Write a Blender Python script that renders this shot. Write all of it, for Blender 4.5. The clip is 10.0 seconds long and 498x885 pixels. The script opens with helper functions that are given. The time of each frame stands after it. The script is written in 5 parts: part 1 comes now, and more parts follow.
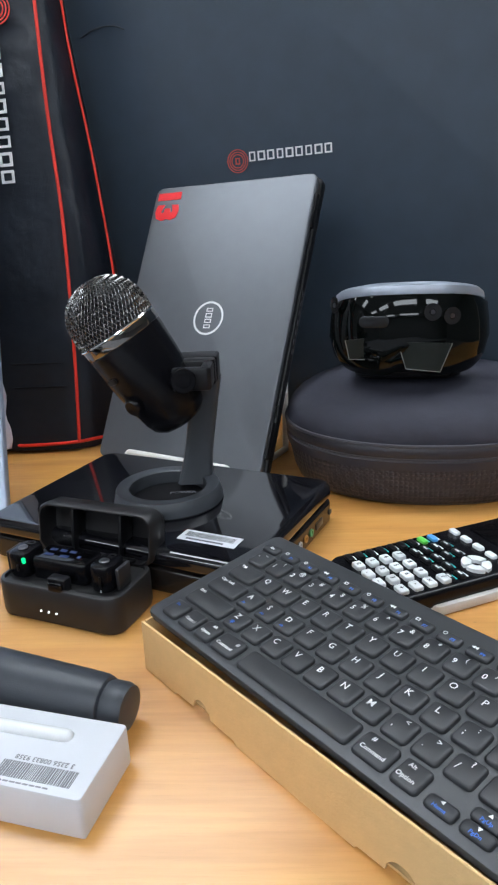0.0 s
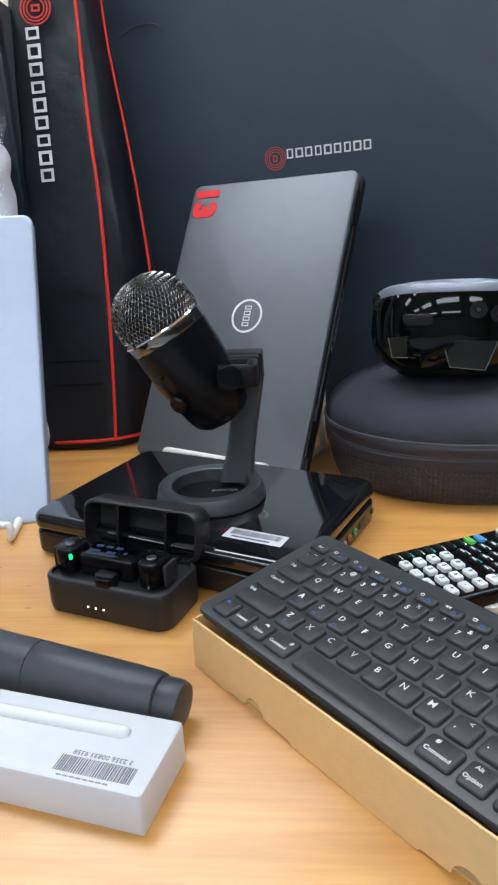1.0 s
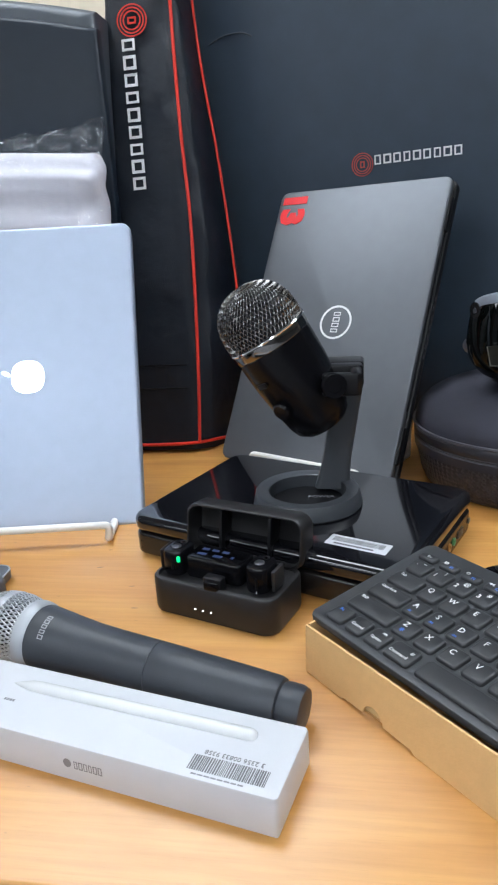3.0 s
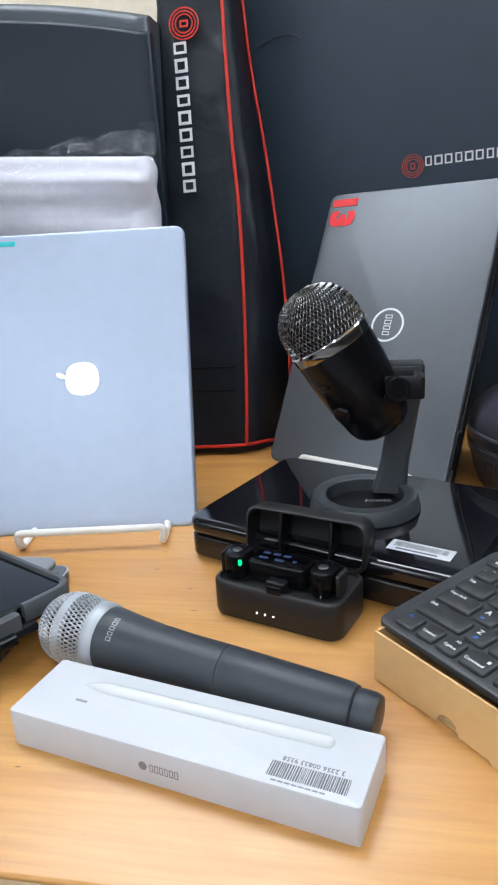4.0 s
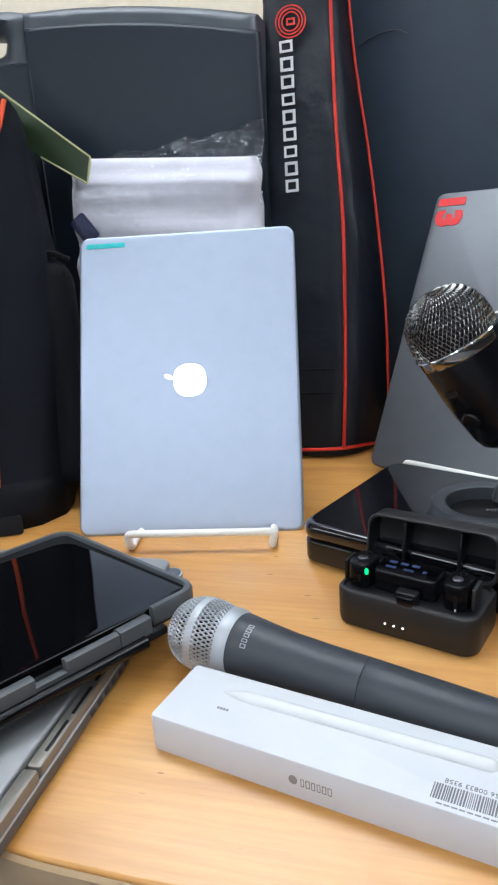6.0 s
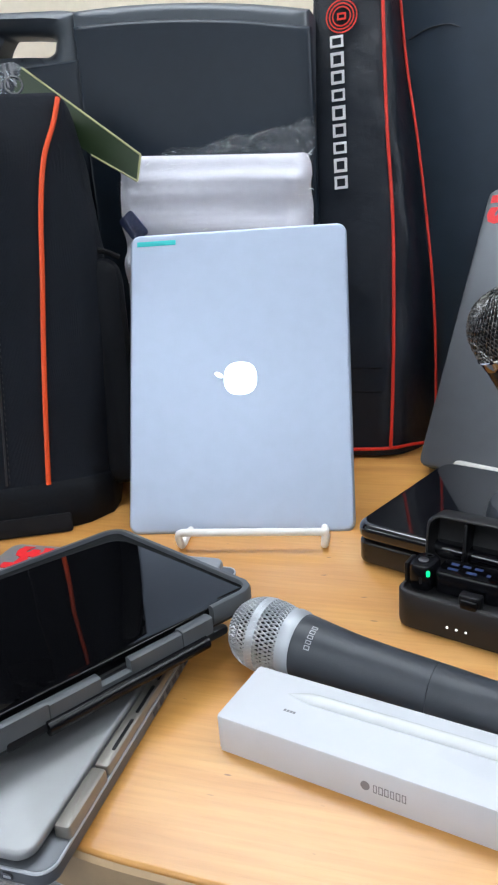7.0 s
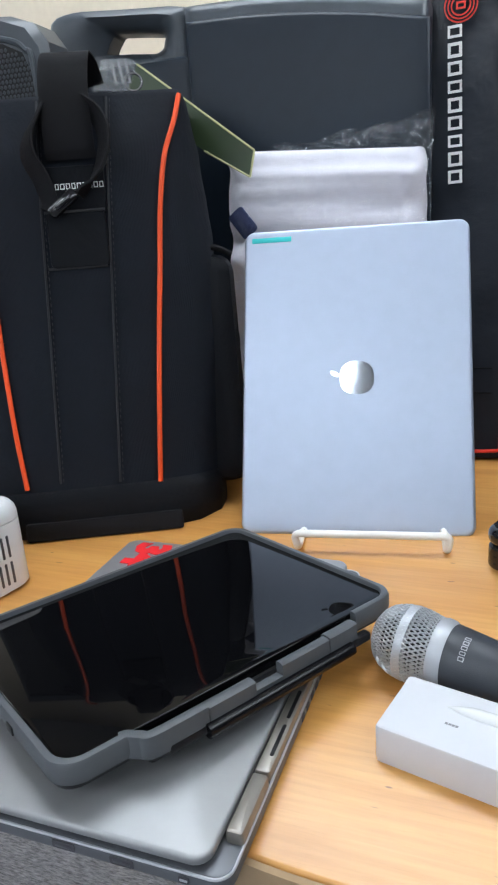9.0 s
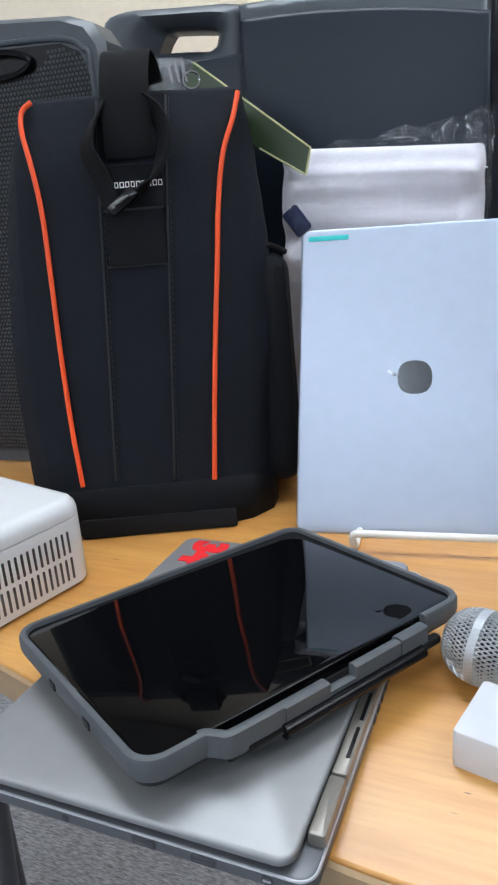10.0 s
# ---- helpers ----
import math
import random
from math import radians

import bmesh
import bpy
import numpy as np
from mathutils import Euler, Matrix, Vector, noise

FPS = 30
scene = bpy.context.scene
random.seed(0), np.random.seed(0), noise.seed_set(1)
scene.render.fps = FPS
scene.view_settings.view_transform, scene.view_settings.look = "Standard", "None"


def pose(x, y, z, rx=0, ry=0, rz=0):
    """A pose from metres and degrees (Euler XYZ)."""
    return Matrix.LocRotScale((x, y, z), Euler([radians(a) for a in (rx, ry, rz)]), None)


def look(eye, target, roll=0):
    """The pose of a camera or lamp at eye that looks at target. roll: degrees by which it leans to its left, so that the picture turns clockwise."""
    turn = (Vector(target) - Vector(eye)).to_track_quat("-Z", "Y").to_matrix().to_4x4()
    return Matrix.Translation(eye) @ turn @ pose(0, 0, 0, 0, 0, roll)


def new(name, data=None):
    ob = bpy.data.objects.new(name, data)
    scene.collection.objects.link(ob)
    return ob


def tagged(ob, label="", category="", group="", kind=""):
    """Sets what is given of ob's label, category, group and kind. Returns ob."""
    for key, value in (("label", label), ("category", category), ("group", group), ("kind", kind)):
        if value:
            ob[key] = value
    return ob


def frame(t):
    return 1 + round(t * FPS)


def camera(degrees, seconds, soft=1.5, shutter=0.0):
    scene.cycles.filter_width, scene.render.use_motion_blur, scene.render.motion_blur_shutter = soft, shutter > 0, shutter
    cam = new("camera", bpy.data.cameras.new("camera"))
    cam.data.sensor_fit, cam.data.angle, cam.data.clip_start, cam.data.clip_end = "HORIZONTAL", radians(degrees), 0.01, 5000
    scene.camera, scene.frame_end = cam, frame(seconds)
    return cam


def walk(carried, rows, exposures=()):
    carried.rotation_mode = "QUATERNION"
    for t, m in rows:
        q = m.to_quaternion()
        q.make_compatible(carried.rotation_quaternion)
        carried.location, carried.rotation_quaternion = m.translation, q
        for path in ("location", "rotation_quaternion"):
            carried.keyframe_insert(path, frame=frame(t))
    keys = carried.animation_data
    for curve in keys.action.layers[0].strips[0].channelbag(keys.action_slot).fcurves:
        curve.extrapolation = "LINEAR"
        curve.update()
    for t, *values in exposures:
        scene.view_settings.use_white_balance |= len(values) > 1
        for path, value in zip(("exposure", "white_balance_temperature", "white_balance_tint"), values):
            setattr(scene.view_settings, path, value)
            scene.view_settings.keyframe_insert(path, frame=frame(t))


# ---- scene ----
cam = camera(38.9, 10.0, soft=2.2)
PATH = [
    (0, (0.018, -0.42, 0.293), (-0.098, 1.47, -0.35), -3.0),
    (0.5, (0.004, -0.419, 0.293), (-0.14, 1.469, -0.351), -3.0),
    (1, (-0.003, -0.419, 0.292), (-0.175, 1.467, -0.35), -3.2),
    (1.5, (-0.01, -0.421, 0.294), (-0.213, 1.463, -0.345), -3.2),
    (2, (-0.021, -0.424, 0.297), (-0.256, 1.457, -0.342), -3.3),
    (2.5, (-0.033, -0.426, 0.299), (-0.304, 1.451, -0.336), -3.4),
    (4, (-0.078, -0.43, 0.303), (-0.449, 1.434, -0.32), -3.7),
    (4.5, (-0.09, -0.43, 0.304), (-0.499, 1.428, -0.313), -3.8),
    (5, (-0.106, -0.429, 0.306), (-0.552, 1.422, -0.306), -4.0),
    (5.5, (-0.123, -0.43, 0.306), (-0.603, 1.413, -0.306), -4.0),
    (7, (-0.164, -0.433, 0.307), (-0.745, 1.38, -0.305), -4.2),
    (7.5, (-0.18, -0.435, 0.306), (-0.796, 1.366, -0.307), -4.3),
    (8, (-0.196, -0.437, 0.309), (-0.844, 1.352, -0.307), -4.4),
    (8.5, (-0.213, -0.44, 0.31), (-0.894, 1.338, -0.304), -4.4),
    (9, (-0.23, -0.445, 0.314), (-0.944, 1.319, -0.303), -4.4),
    (9.5, (-0.245, -0.449, 0.314), (-0.991, 1.303, -0.298), -4.4),
    (10, (-0.259, -0.454, 0.316), (-1.041, 1.281, -0.3), -4.5),
]
walk(cam, [(t, look(eye, target, roll)) for t, eye, target, roll in PATH])

# ---- world and light ----
world = bpy.data.worlds.new("world")
scene.world = world
world.use_nodes = True
world.node_tree.nodes["Background"].inputs[0].default_value = (0.5, 0.6, 0.75, 1)
world.node_tree.nodes["Background"].inputs[1].default_value = 0.3
scene.view_settings.exposure = 0.0
PANEL = 12.0


# ---- materials ----
def M(name, col, rough=0.5, metal=0.0, var=0.15, scale=60.0, bump=0.0, bscale=400.0, coat=0.0, stretch=(1, 1, 1), big=6.0, spec=0.5, bdist=0.001):
    m = bpy.data.materials.new(name)
    m.use_nodes = True
    nt = m.node_tree
    n, l = nt.nodes, nt.links
    b = n["Principled BSDF"]
    b.inputs["Base Color"].default_value = (*col, 1)
    b.inputs["Roughness"].default_value = rough
    b.inputs["Metallic"].default_value = metal
    b.inputs["Specular IOR Level"].default_value = spec
    b.inputs["Coat Weight"].default_value = coat
    b.inputs["Coat Roughness"].default_value = 0.05
    tc = n.new("ShaderNodeTexCoord")
    mp = n.new("ShaderNodeMapping")
    mp.inputs["Scale"].default_value = stretch
    l.new(tc.outputs["Object"], mp.inputs[0])
    if var > 0:
        fine = n.new("ShaderNodeTexNoise")
        fine.inputs["Scale"].default_value = scale
        fine.inputs["Detail"].default_value = 5
        large = n.new("ShaderNodeTexNoise")
        large.inputs["Scale"].default_value = big
        large.inputs["Detail"].default_value = 3
        l.new(mp.outputs[0], fine.inputs[0])
        l.new(mp.outputs[0], large.inputs[0])
        add = n.new("ShaderNodeMath")
        l.new(fine.outputs[0], add.inputs[0])
        l.new(large.outputs[0], add.inputs[1])
        ramp = n.new("ShaderNodeMapRange")
        ramp.inputs[1].default_value, ramp.inputs[2].default_value = 0.6, 1.4
        ramp.inputs[3].default_value, ramp.inputs[4].default_value = 1 - var, 1 + var
        l.new(add.outputs[0], ramp.inputs[0])
        mul = n.new("ShaderNodeVectorMath")
        mul.operation = "SCALE"
        mul.inputs[0].default_value = col
        l.new(ramp.outputs[0], mul.inputs["Scale"])
        l.new(mul.outputs[0], b.inputs["Base Color"])
        rr = n.new("ShaderNodeMapRange")
        rr.inputs[1].default_value, rr.inputs[2].default_value = 0.6, 1.4
        rr.inputs[3].default_value, rr.inputs[4].default_value = max(rough - 0.25 * var, 0.02), min(rough + 0.35 * var, 1)
        l.new(add.outputs[0], rr.inputs[0])
        l.new(rr.outputs[0], b.inputs["Roughness"])
    if bump > 0:
        bn = n.new("ShaderNodeTexNoise")
        bn.inputs["Scale"].default_value = bscale
        bn.inputs["Detail"].default_value = 3
        l.new(mp.outputs[0], bn.inputs[0])
        bp = n.new("ShaderNodeBump")
        bp.inputs["Strength"].default_value = bump
        bp.inputs["Distance"].default_value = bdist
        l.new(bn.outputs[0], bp.inputs["Height"])
        l.new(bp.outputs[0], b.inputs["Normal"])
    return m


def glow(name, col, strength):
    m = bpy.data.materials.new(name)
    m.use_nodes = True
    b = m.node_tree.nodes["Principled BSDF"]
    b.inputs["Base Color"].default_value = (*col, 1)
    b.inputs["Emission Color"].default_value = (*col, 1)
    b.inputs["Emission Strength"].default_value = strength
    return m


def clear(name, tint, rough, cover):
    """Thin clear film: mostly see-through, with gloss."""
    m = bpy.data.materials.new(name)
    m.use_nodes = True
    nt = m.node_tree
    n, l = nt.nodes, nt.links
    out = n["Material Output"]
    b = n["Principled BSDF"]
    n.remove(b)
    b = n.new("ShaderNodeBsdfGlossy")
    b.inputs["Color"].default_value = (*tint, 1)
    b.inputs["Roughness"].default_value = rough
    tr = n.new("ShaderNodeBsdfTransparent")
    mix = n.new("ShaderNodeMixShader")
    lw = n.new("ShaderNodeLayerWeight")
    lw.inputs["Blend"].default_value = 0.35
    gloss = n.new("ShaderNodeMapRange")
    gloss.inputs["From Min"].default_value, gloss.inputs["From Max"].default_value = 0.1, 1.0
    gloss.inputs["To Min"].default_value, gloss.inputs["To Max"].default_value = cover, 0.4
    l.new(lw.outputs["Facing"], gloss.inputs["Value"])
    l.new(gloss.outputs[0], mix.inputs[0])
    l.new(tr.outputs[0], mix.inputs[1])
    l.new(b.outputs[0], mix.inputs[2])
    l.new(mix.outputs[0], out.inputs[0])
    nz = n.new("ShaderNodeTexVoronoi")
    nz.feature = "DISTANCE_TO_EDGE"
    nz.inputs["Scale"].default_value = 34
    bp = n.new("ShaderNodeBump")
    bp.inputs["Strength"].default_value = 0.8
    bp.inputs["Distance"].default_value = 0.008
    l.new(nz.outputs[0], bp.inputs["Height"])
    l.new(bp.outputs[0], b.inputs["Normal"])
    return m


def wood():
    m = M("maple", (0.6, 0.35, 0.145), 0.33, var=0.0)
    nt = m.node_tree
    n, l = nt.nodes, nt.links
    b = n["Principled BSDF"]
    tc = n.new("ShaderNodeTexCoord")

    def noise_at(stretch, scale, detail, distort=0.0):
        mp = n.new("ShaderNodeMapping")
        mp.inputs["Scale"].default_value = stretch
        mp.inputs["Rotation"].default_value = (0, 0, 0.12)
        l.new(tc.outputs["Object"], mp.inputs[0])
        nz = n.new("ShaderNodeTexNoise")
        nz.inputs["Scale"].default_value = scale
        nz.inputs["Detail"].default_value = detail
        nz.inputs["Distortion"].default_value = distort
        l.new(mp.outputs[0], nz.inputs[0])
        return nz.outputs[0]

    def ramp_of(src, stops):
        r = n.new("ShaderNodeValToRGB")
        els = r.color_ramp.elements
        els[0].position, els[0].color = stops[0][0], (*stops[0][1], 1)
        els[1].position, els[1].color = stops[-1][0], (*stops[-1][1], 1)
        for p, c in stops[1:-1]:
            els.new(p).color = (*c, 1)
        l.new(src, r.inputs[0])
        return r.outputs[0]

    def mixed(a, c, mode, fac):
        mx = n.new("ShaderNodeMix")
        mx.data_type, mx.blend_type = "RGBA", mode
        if isinstance(fac, float):
            mx.inputs[0].default_value = fac
        else:
            l.new(fac, mx.inputs[0])
        l.new(a, mx.inputs[6])
        if isinstance(c, tuple):
            mx.inputs[7].default_value = (*c, 1)
        else:
            l.new(c, mx.inputs[7])
        return mx.outputs[2]

    broad = ramp_of(noise_at((1.0, 4.5, 1), 5.0, 4, 0.6), [(0.3, (0.52, 0.235, 0.055)), (0.5, (0.62, 0.3, 0.078)), (0.72, (0.69, 0.365, 0.11))])
    grain = ramp_of(noise_at((1.0, 22.0, 1), 12.0, 6, 0.3), [(0.3, (0.8, 0.74, 0.68)), (0.6, (1.02, 1.0, 1.0))])
    pores = ramp_of(noise_at((5.0, 120.0, 1), 14.0, 3), [(0.32, (0.86, 0.82, 0.78)), (0.42, (1, 1, 1))])
    flecks = ramp_of(noise_at((7.0, 26.0, 1), 9.0, 1), [(0.2, (1, 1, 1)), (0.245, (0, 0, 0))])
    col = mixed(mixed(broad, grain, "MULTIPLY", 0.45), pores, "MULTIPLY", 0.35)
    col = mixed(col, (0.3, 0.14, 0.05), "MIX", flecks)
    l.new(col, b.inputs["Base Color"])
    bp = n.new("ShaderNodeBump")
    bp.inputs["Strength"].default_value = 0.12
    bp.inputs["Distance"].default_value = 0.0006
    l.new(pores, bp.inputs["Height"])
    l.new(bp.outputs[0], b.inputs["Normal"])
    b.inputs["Coat Weight"].default_value = 0.25
    b.inputs["Coat Roughness"].default_value = 0.25
    return m


def carpet_mat():
    m = M("carpet", (0.05, 0.052, 0.06), 0.95, var=0.0)
    nt = m.node_tree
    n, l = nt.nodes, nt.links
    b = n["Principled BSDF"]
    tc = n.new("ShaderNodeTexCoord")
    mp = n.new("ShaderNodeMapping")
    mp.inputs["Scale"].default_value = (70, 330, 70)
    l.new(tc.outputs["Object"], mp.inputs[0])
    nz = n.new("ShaderNodeTexNoise")
    nz.inputs["Scale"].default_value = 1.0
    nz.inputs["Detail"].default_value = 6
    nz.inputs["Roughness"].default_value = 0.7
    l.new(mp.outputs[0], nz.inputs[0])
    r = n.new("ShaderNodeValToRGB")
    r.color_ramp.elements[0].position, r.color_ramp.elements[0].color = 0.33, (0.15, 0.153, 0.17, 1)
    r.color_ramp.elements[1].position, r.color_ramp.elements[1].color = 0.68, (0.6, 0.61, 0.66, 1)
    l.new(nz.outputs[0], r.inputs[0])
    l.new(r.outputs[0], b.inputs["Base Color"])
    bp = n.new("ShaderNodeBump")
    bp.inputs["Distance"].default_value = 0.004
    l.new(nz.outputs[0], bp.inputs["Height"])
    l.new(bp.outputs[0], b.inputs["Normal"])
    return m


def woven(name, col, rough, scale, depth, spec=0.4):
    """A cloth with a fine weave in relief."""
    m = M(name, col, rough, var=0.2, scale=90, spec=spec)
    nt = m.node_tree
    n, l = nt.nodes, nt.links
    tc = n.new("ShaderNodeTexCoord")
    hs = []
    for turn in ((0, 0, 0.785), (0, 0.785, 0)):
        mp = n.new("ShaderNodeMapping")
        mp.inputs["Rotation"].default_value = turn
        l.new(tc.outputs["Object"], mp.inputs[0])
        w = n.new("ShaderNodeTexWave")
        w.inputs["Scale"].default_value = scale
        w.inputs["Distortion"].default_value = 0.6
        l.new(mp.outputs[0], w.inputs[0])
        hs.append(w.outputs[1])
    ad = n.new("ShaderNodeMath")
    l.new(hs[0], ad.inputs[0])
    l.new(hs[1], ad.inputs[1])
    wr = n.new("ShaderNodeTexNoise")
    wr.inputs["Scale"].default_value = 14
    wr.inputs["Detail"].default_value = 4
    l.new(tc.outputs["Object"], wr.inputs[0])
    b1 = n.new("ShaderNodeBump")
    b1.inputs["Strength"].default_value = 0.5
    b1.inputs["Distance"].default_value = 0.012
    l.new(wr.outputs[0], b1.inputs["Height"])
    b2 = n.new("ShaderNodeBump")
    b2.inputs["Strength"].default_value = 0.5
    b2.inputs["Distance"].default_value = depth
    l.new(ad.outputs[0], b2.inputs["Height"])
    l.new(b1.outputs[0], b2.inputs["Normal"])
    l.new(b2.outputs[0], n["Principled BSDF"].inputs["Normal"])
    return m


WOOD = wood()
CARPET = carpet_mat()


def dotted(m, scale, depth):
    """Small moulded dots in even rows."""
    nt = m.node_tree
    n, l = nt.nodes, nt.links
    tc = n.new("ShaderNodeTexCoord")
    vo = n.new("ShaderNodeTexVoronoi")
    vo.inputs["Scale"].default_value = scale
    vo.inputs["Randomness"].default_value = 0.0
    l.new(tc.outputs["Object"], vo.inputs["Vector"])
    mr = n.new("ShaderNodeMapRange")
    mr.inputs["From Min"].default_value = 0.25
    mr.inputs["From Max"].default_value = 0.6
    mr.inputs["To Min"].default_value = 1.0
    mr.inputs["To Max"].default_value = 0.0
    l.new(vo.outputs["Distance"], mr.inputs["Value"])
    bp = n.new("ShaderNodeBump")
    bp.inputs["Distance"].default_value = depth
    l.new(mr.outputs[0], bp.inputs["Height"])
    l.new(bp.outputs[0], n["Principled BSDF"].inputs["Normal"])
    return m


# grey for the unseen sides of the room, dark to keep reflections low
DIM = M("unseen_room_grey", (0.2, 0.2, 0.21), 0.85, var=0.08, bump=0.2, bscale=300)
WALL = M("painted_wall", (0.78, 0.68, 0.54), 0.9, var=0.06, bump=0.2, bscale=300)
CEIL = M("ceiling_tile", (0.5, 0.5, 0.49), 0.9, var=0.08, bump=0.3, bscale=250)
LIGHT = glow("light_diffuser", (0.84, 0.92, 1.0), PANEL)
BLACK = M("black_plastic", (0.006, 0.006, 0.0075), 0.38, spec=0.28, bump=0.08, bscale=1500)
SATIN = M("satin_black", (0.0045, 0.0045, 0.006), 0.24, spec=0.22, bump=0.06, bscale=1800)
GLOSS = M("piano_black", (0.006, 0.006, 0.008), 0.06, var=0.1, coat=0.5)
CASEBLK = M("case_board", (0.03, 0.047, 0.07), 0.45, spec=0.4, var=0.15, scale=30, bump=0.05, bscale=900)
HARD = M("hard_case_plastic", (0.0075, 0.0145, 0.025), 0.42, spec=0.3, var=0.15, bump=0.12, bscale=700)
# case edges and handle: grey lightened to carry the sheen on black plastic
HARDTRIM = M("sheen_case_trim", (0.055, 0.066, 0.08), 0.4, var=0.15, bump=0.1, bscale=700)
CLOTHBLK = woven("black_canvas", (0.0078, 0.0105, 0.0165), 0.72, 330, 0.0004, 0.18)
BAGN = woven("bag_nylon", (0.0085, 0.0125, 0.021), 0.36, 500, 0.0003, 0.32)
NYLON = woven("black_nylon", (0.0026, 0.0036, 0.0062), 0.5, 500, 0.0003, 0.16)
WEB = woven("webbing", (0.006, 0.006, 0.008), 0.75, 700, 0.0006, 0.25)
RED = M("red_piping", (0.75, 0.035, 0.018), 0.5, var=0.12, scale=900, bump=0.3, bscale=1200)
ORANGE = M("orange_piping", (0.9, 0.09, 0.015), 0.5, var=0.12, scale=900, bump=0.3, bscale=1200)
ALU = M("silver_aluminium", (0.43, 0.49, 0.6), 0.5, 0.75, var=0.04, bump=0.04, bscale=3000)
MIRROR = M("polished_emblem", (0.5, 0.53, 0.57), 0.06, 1.0, var=0.08, scale=200)
GREY = M("grey_aluminium", (0.33, 0.335, 0.34), 0.48, 0.65, var=0.06, bump=0.04, bscale=2500)
DELLG = M("dark_grey_lid", (0.13, 0.137, 0.15), 0.44, 0.6, var=0.06, bump=0.06, bscale=1500)
HINGE = M("bronze_grey_spine", (0.27, 0.25, 0.225), 0.42, 0.6, var=0.06)
CHROME = M("chrome", (0.8, 0.8, 0.8), 0.08, 1.0, var=0.0)
MESHDK = M("dark_chrome_wire", (0.19, 0.185, 0.18), 0.25, 1.0, var=0.2, scale=300)
MESHLT = M("silver_wire", (0.56, 0.58, 0.6), 0.36, 0.7, var=0.15, scale=300)
SILVER = M("silver_paint", (0.46, 0.48, 0.51), 0.48, 0.45, var=0.08)
WHITE = M("white_card", (0.62, 0.63, 0.665), 0.55, var=0.03, bump=0.05, bscale=900)
WHITEGL = M("white_gloss", (0.68, 0.685, 0.69), 0.25, var=0.03)
WIRE = M("white_vinyl_wire", (0.8, 0.78, 0.74), 0.35, var=0.06)
KRAFT = M("kraft_card", (0.72, 0.46, 0.205), 0.7, var=0.06, scale=120, bump=0.25, bscale=500)
KEY = M("key_black", (0.03, 0.031, 0.034), 0.42, bump=0.08, bscale=2500)
DECK = M("key_deck", (0.045, 0.047, 0.051), 0.42, bump=0.06, bscale=2000)
INK = M("white_ink", (0.8, 0.8, 0.8), 0.6, var=0.05)
BLUEINK = M("blue_ink", (0.04, 0.16, 0.6), 0.6, var=0.05)
DARKINK = M("dark_ink", (0.06, 0.06, 0.07), 0.7, var=0.1)
FADED = M("faded_ink", (0.17, 0.17, 0.18), 0.6, var=0.1)
GREYINK = M("grey_ink", (0.22, 0.22, 0.24), 0.4, var=0.1)
REDVINYL = M("red_vinyl", (0.78, 0.02, 0.025), 0.4, var=0.08)
TEAL = M("teal_tape", (0.02, 0.5, 0.5), 0.5, var=0.06)
RUBBER = M("grey_rubber", (0.076, 0.083, 0.091), 0.5, var=0.12, bump=0.1, bscale=1500)
SCREEN = M("tablet_glass", (0.002, 0.002, 0.0025), 0.03, var=0.0, spec=0.22)
VISOR = M("visor_glass", (0.002, 0.0028, 0.0025), 0.03, var=0.0, spec=0.28)
SMOKE = M("smoky_lens", (0.015, 0.019, 0.018), 0.3, spec=0.2, var=0.45, scale=35, big=18)
SHELL = woven("case_fabric", (0.037, 0.037, 0.053), 0.6, 900, 0.0002)
SHELLB = dotted(M("case_rubber", (0.026, 0.025, 0.033), 0.4, var=0.1), 210, 0.0009)
SEAM = woven("seam_thread", (0.024, 0.026, 0.03), 0.6, 900, 0.0004)
TOWEL = M("white_cloth", (0.72, 0.71, 0.78), 0.9, var=0.06, bump=0.5, bscale=16, bdist=0.01)
FILM = clear("clear_film", (1.0, 1.0, 1.0), 0.09, 0.05)
GREEN = M("green_card", (0.03, 0.055, 0.02), 0.35, var=0.2, scale=30)
EDGEY = M("yellow_card_edge", (0.5, 0.5, 0.25), 0.5, var=0.1)
GREENLED = glow("green_led", (0.0, 0.7, 0.2), 1.6)
WHITELED = glow("white_led", (0.85, 0.9, 1.0), 3.0)
BLUELED = glow("blue_screen_marks", (0.012, 0.025, 0.08), 0.3)
CALCGREEN = M("green_key", (0.12, 0.6, 0.08), 0.4)
CALCBLUE = M("blue_key", (0.1, 0.38, 0.8), 0.4)
CALCWHITE = M("white_key", (0.75, 0.77, 0.78), 0.4)
JACKO = M("orange_jack", (0.5, 0.22, 0.05), 0.4)
JACKG = M("green_jack", (0.08, 0.3, 0.12), 0.4)
STEEL = M("dark_steel", (0.1, 0.1, 0.11), 0.35, 0.8)
NAVY = M("navy_cloth", (0.02, 0.03, 0.09), 0.8)

# ---- shape helpers ----
I4 = Matrix.Identity(4)


def thing(name, label, category, m=I4, group="", kind=""):
    ob = new(name)
    ob.empty_display_size = 0.02
    ob.matrix_world = m
    return tagged(ob, label, category, group, kind)


def finish(bm, name, mats, sharp=40):
    bmesh.ops.recalc_face_normals(bm, faces=bm.faces)
    me = bpy.data.meshes.new(name)
    bm.to_mesh(me)
    bm.free()
    for mt in mats if isinstance(mats, (list, tuple)) else [mats]:
        me.materials.append(mt)
    me.shade_smooth()
    me.set_sharp_from_angle(angle=radians(sharp))
    return me


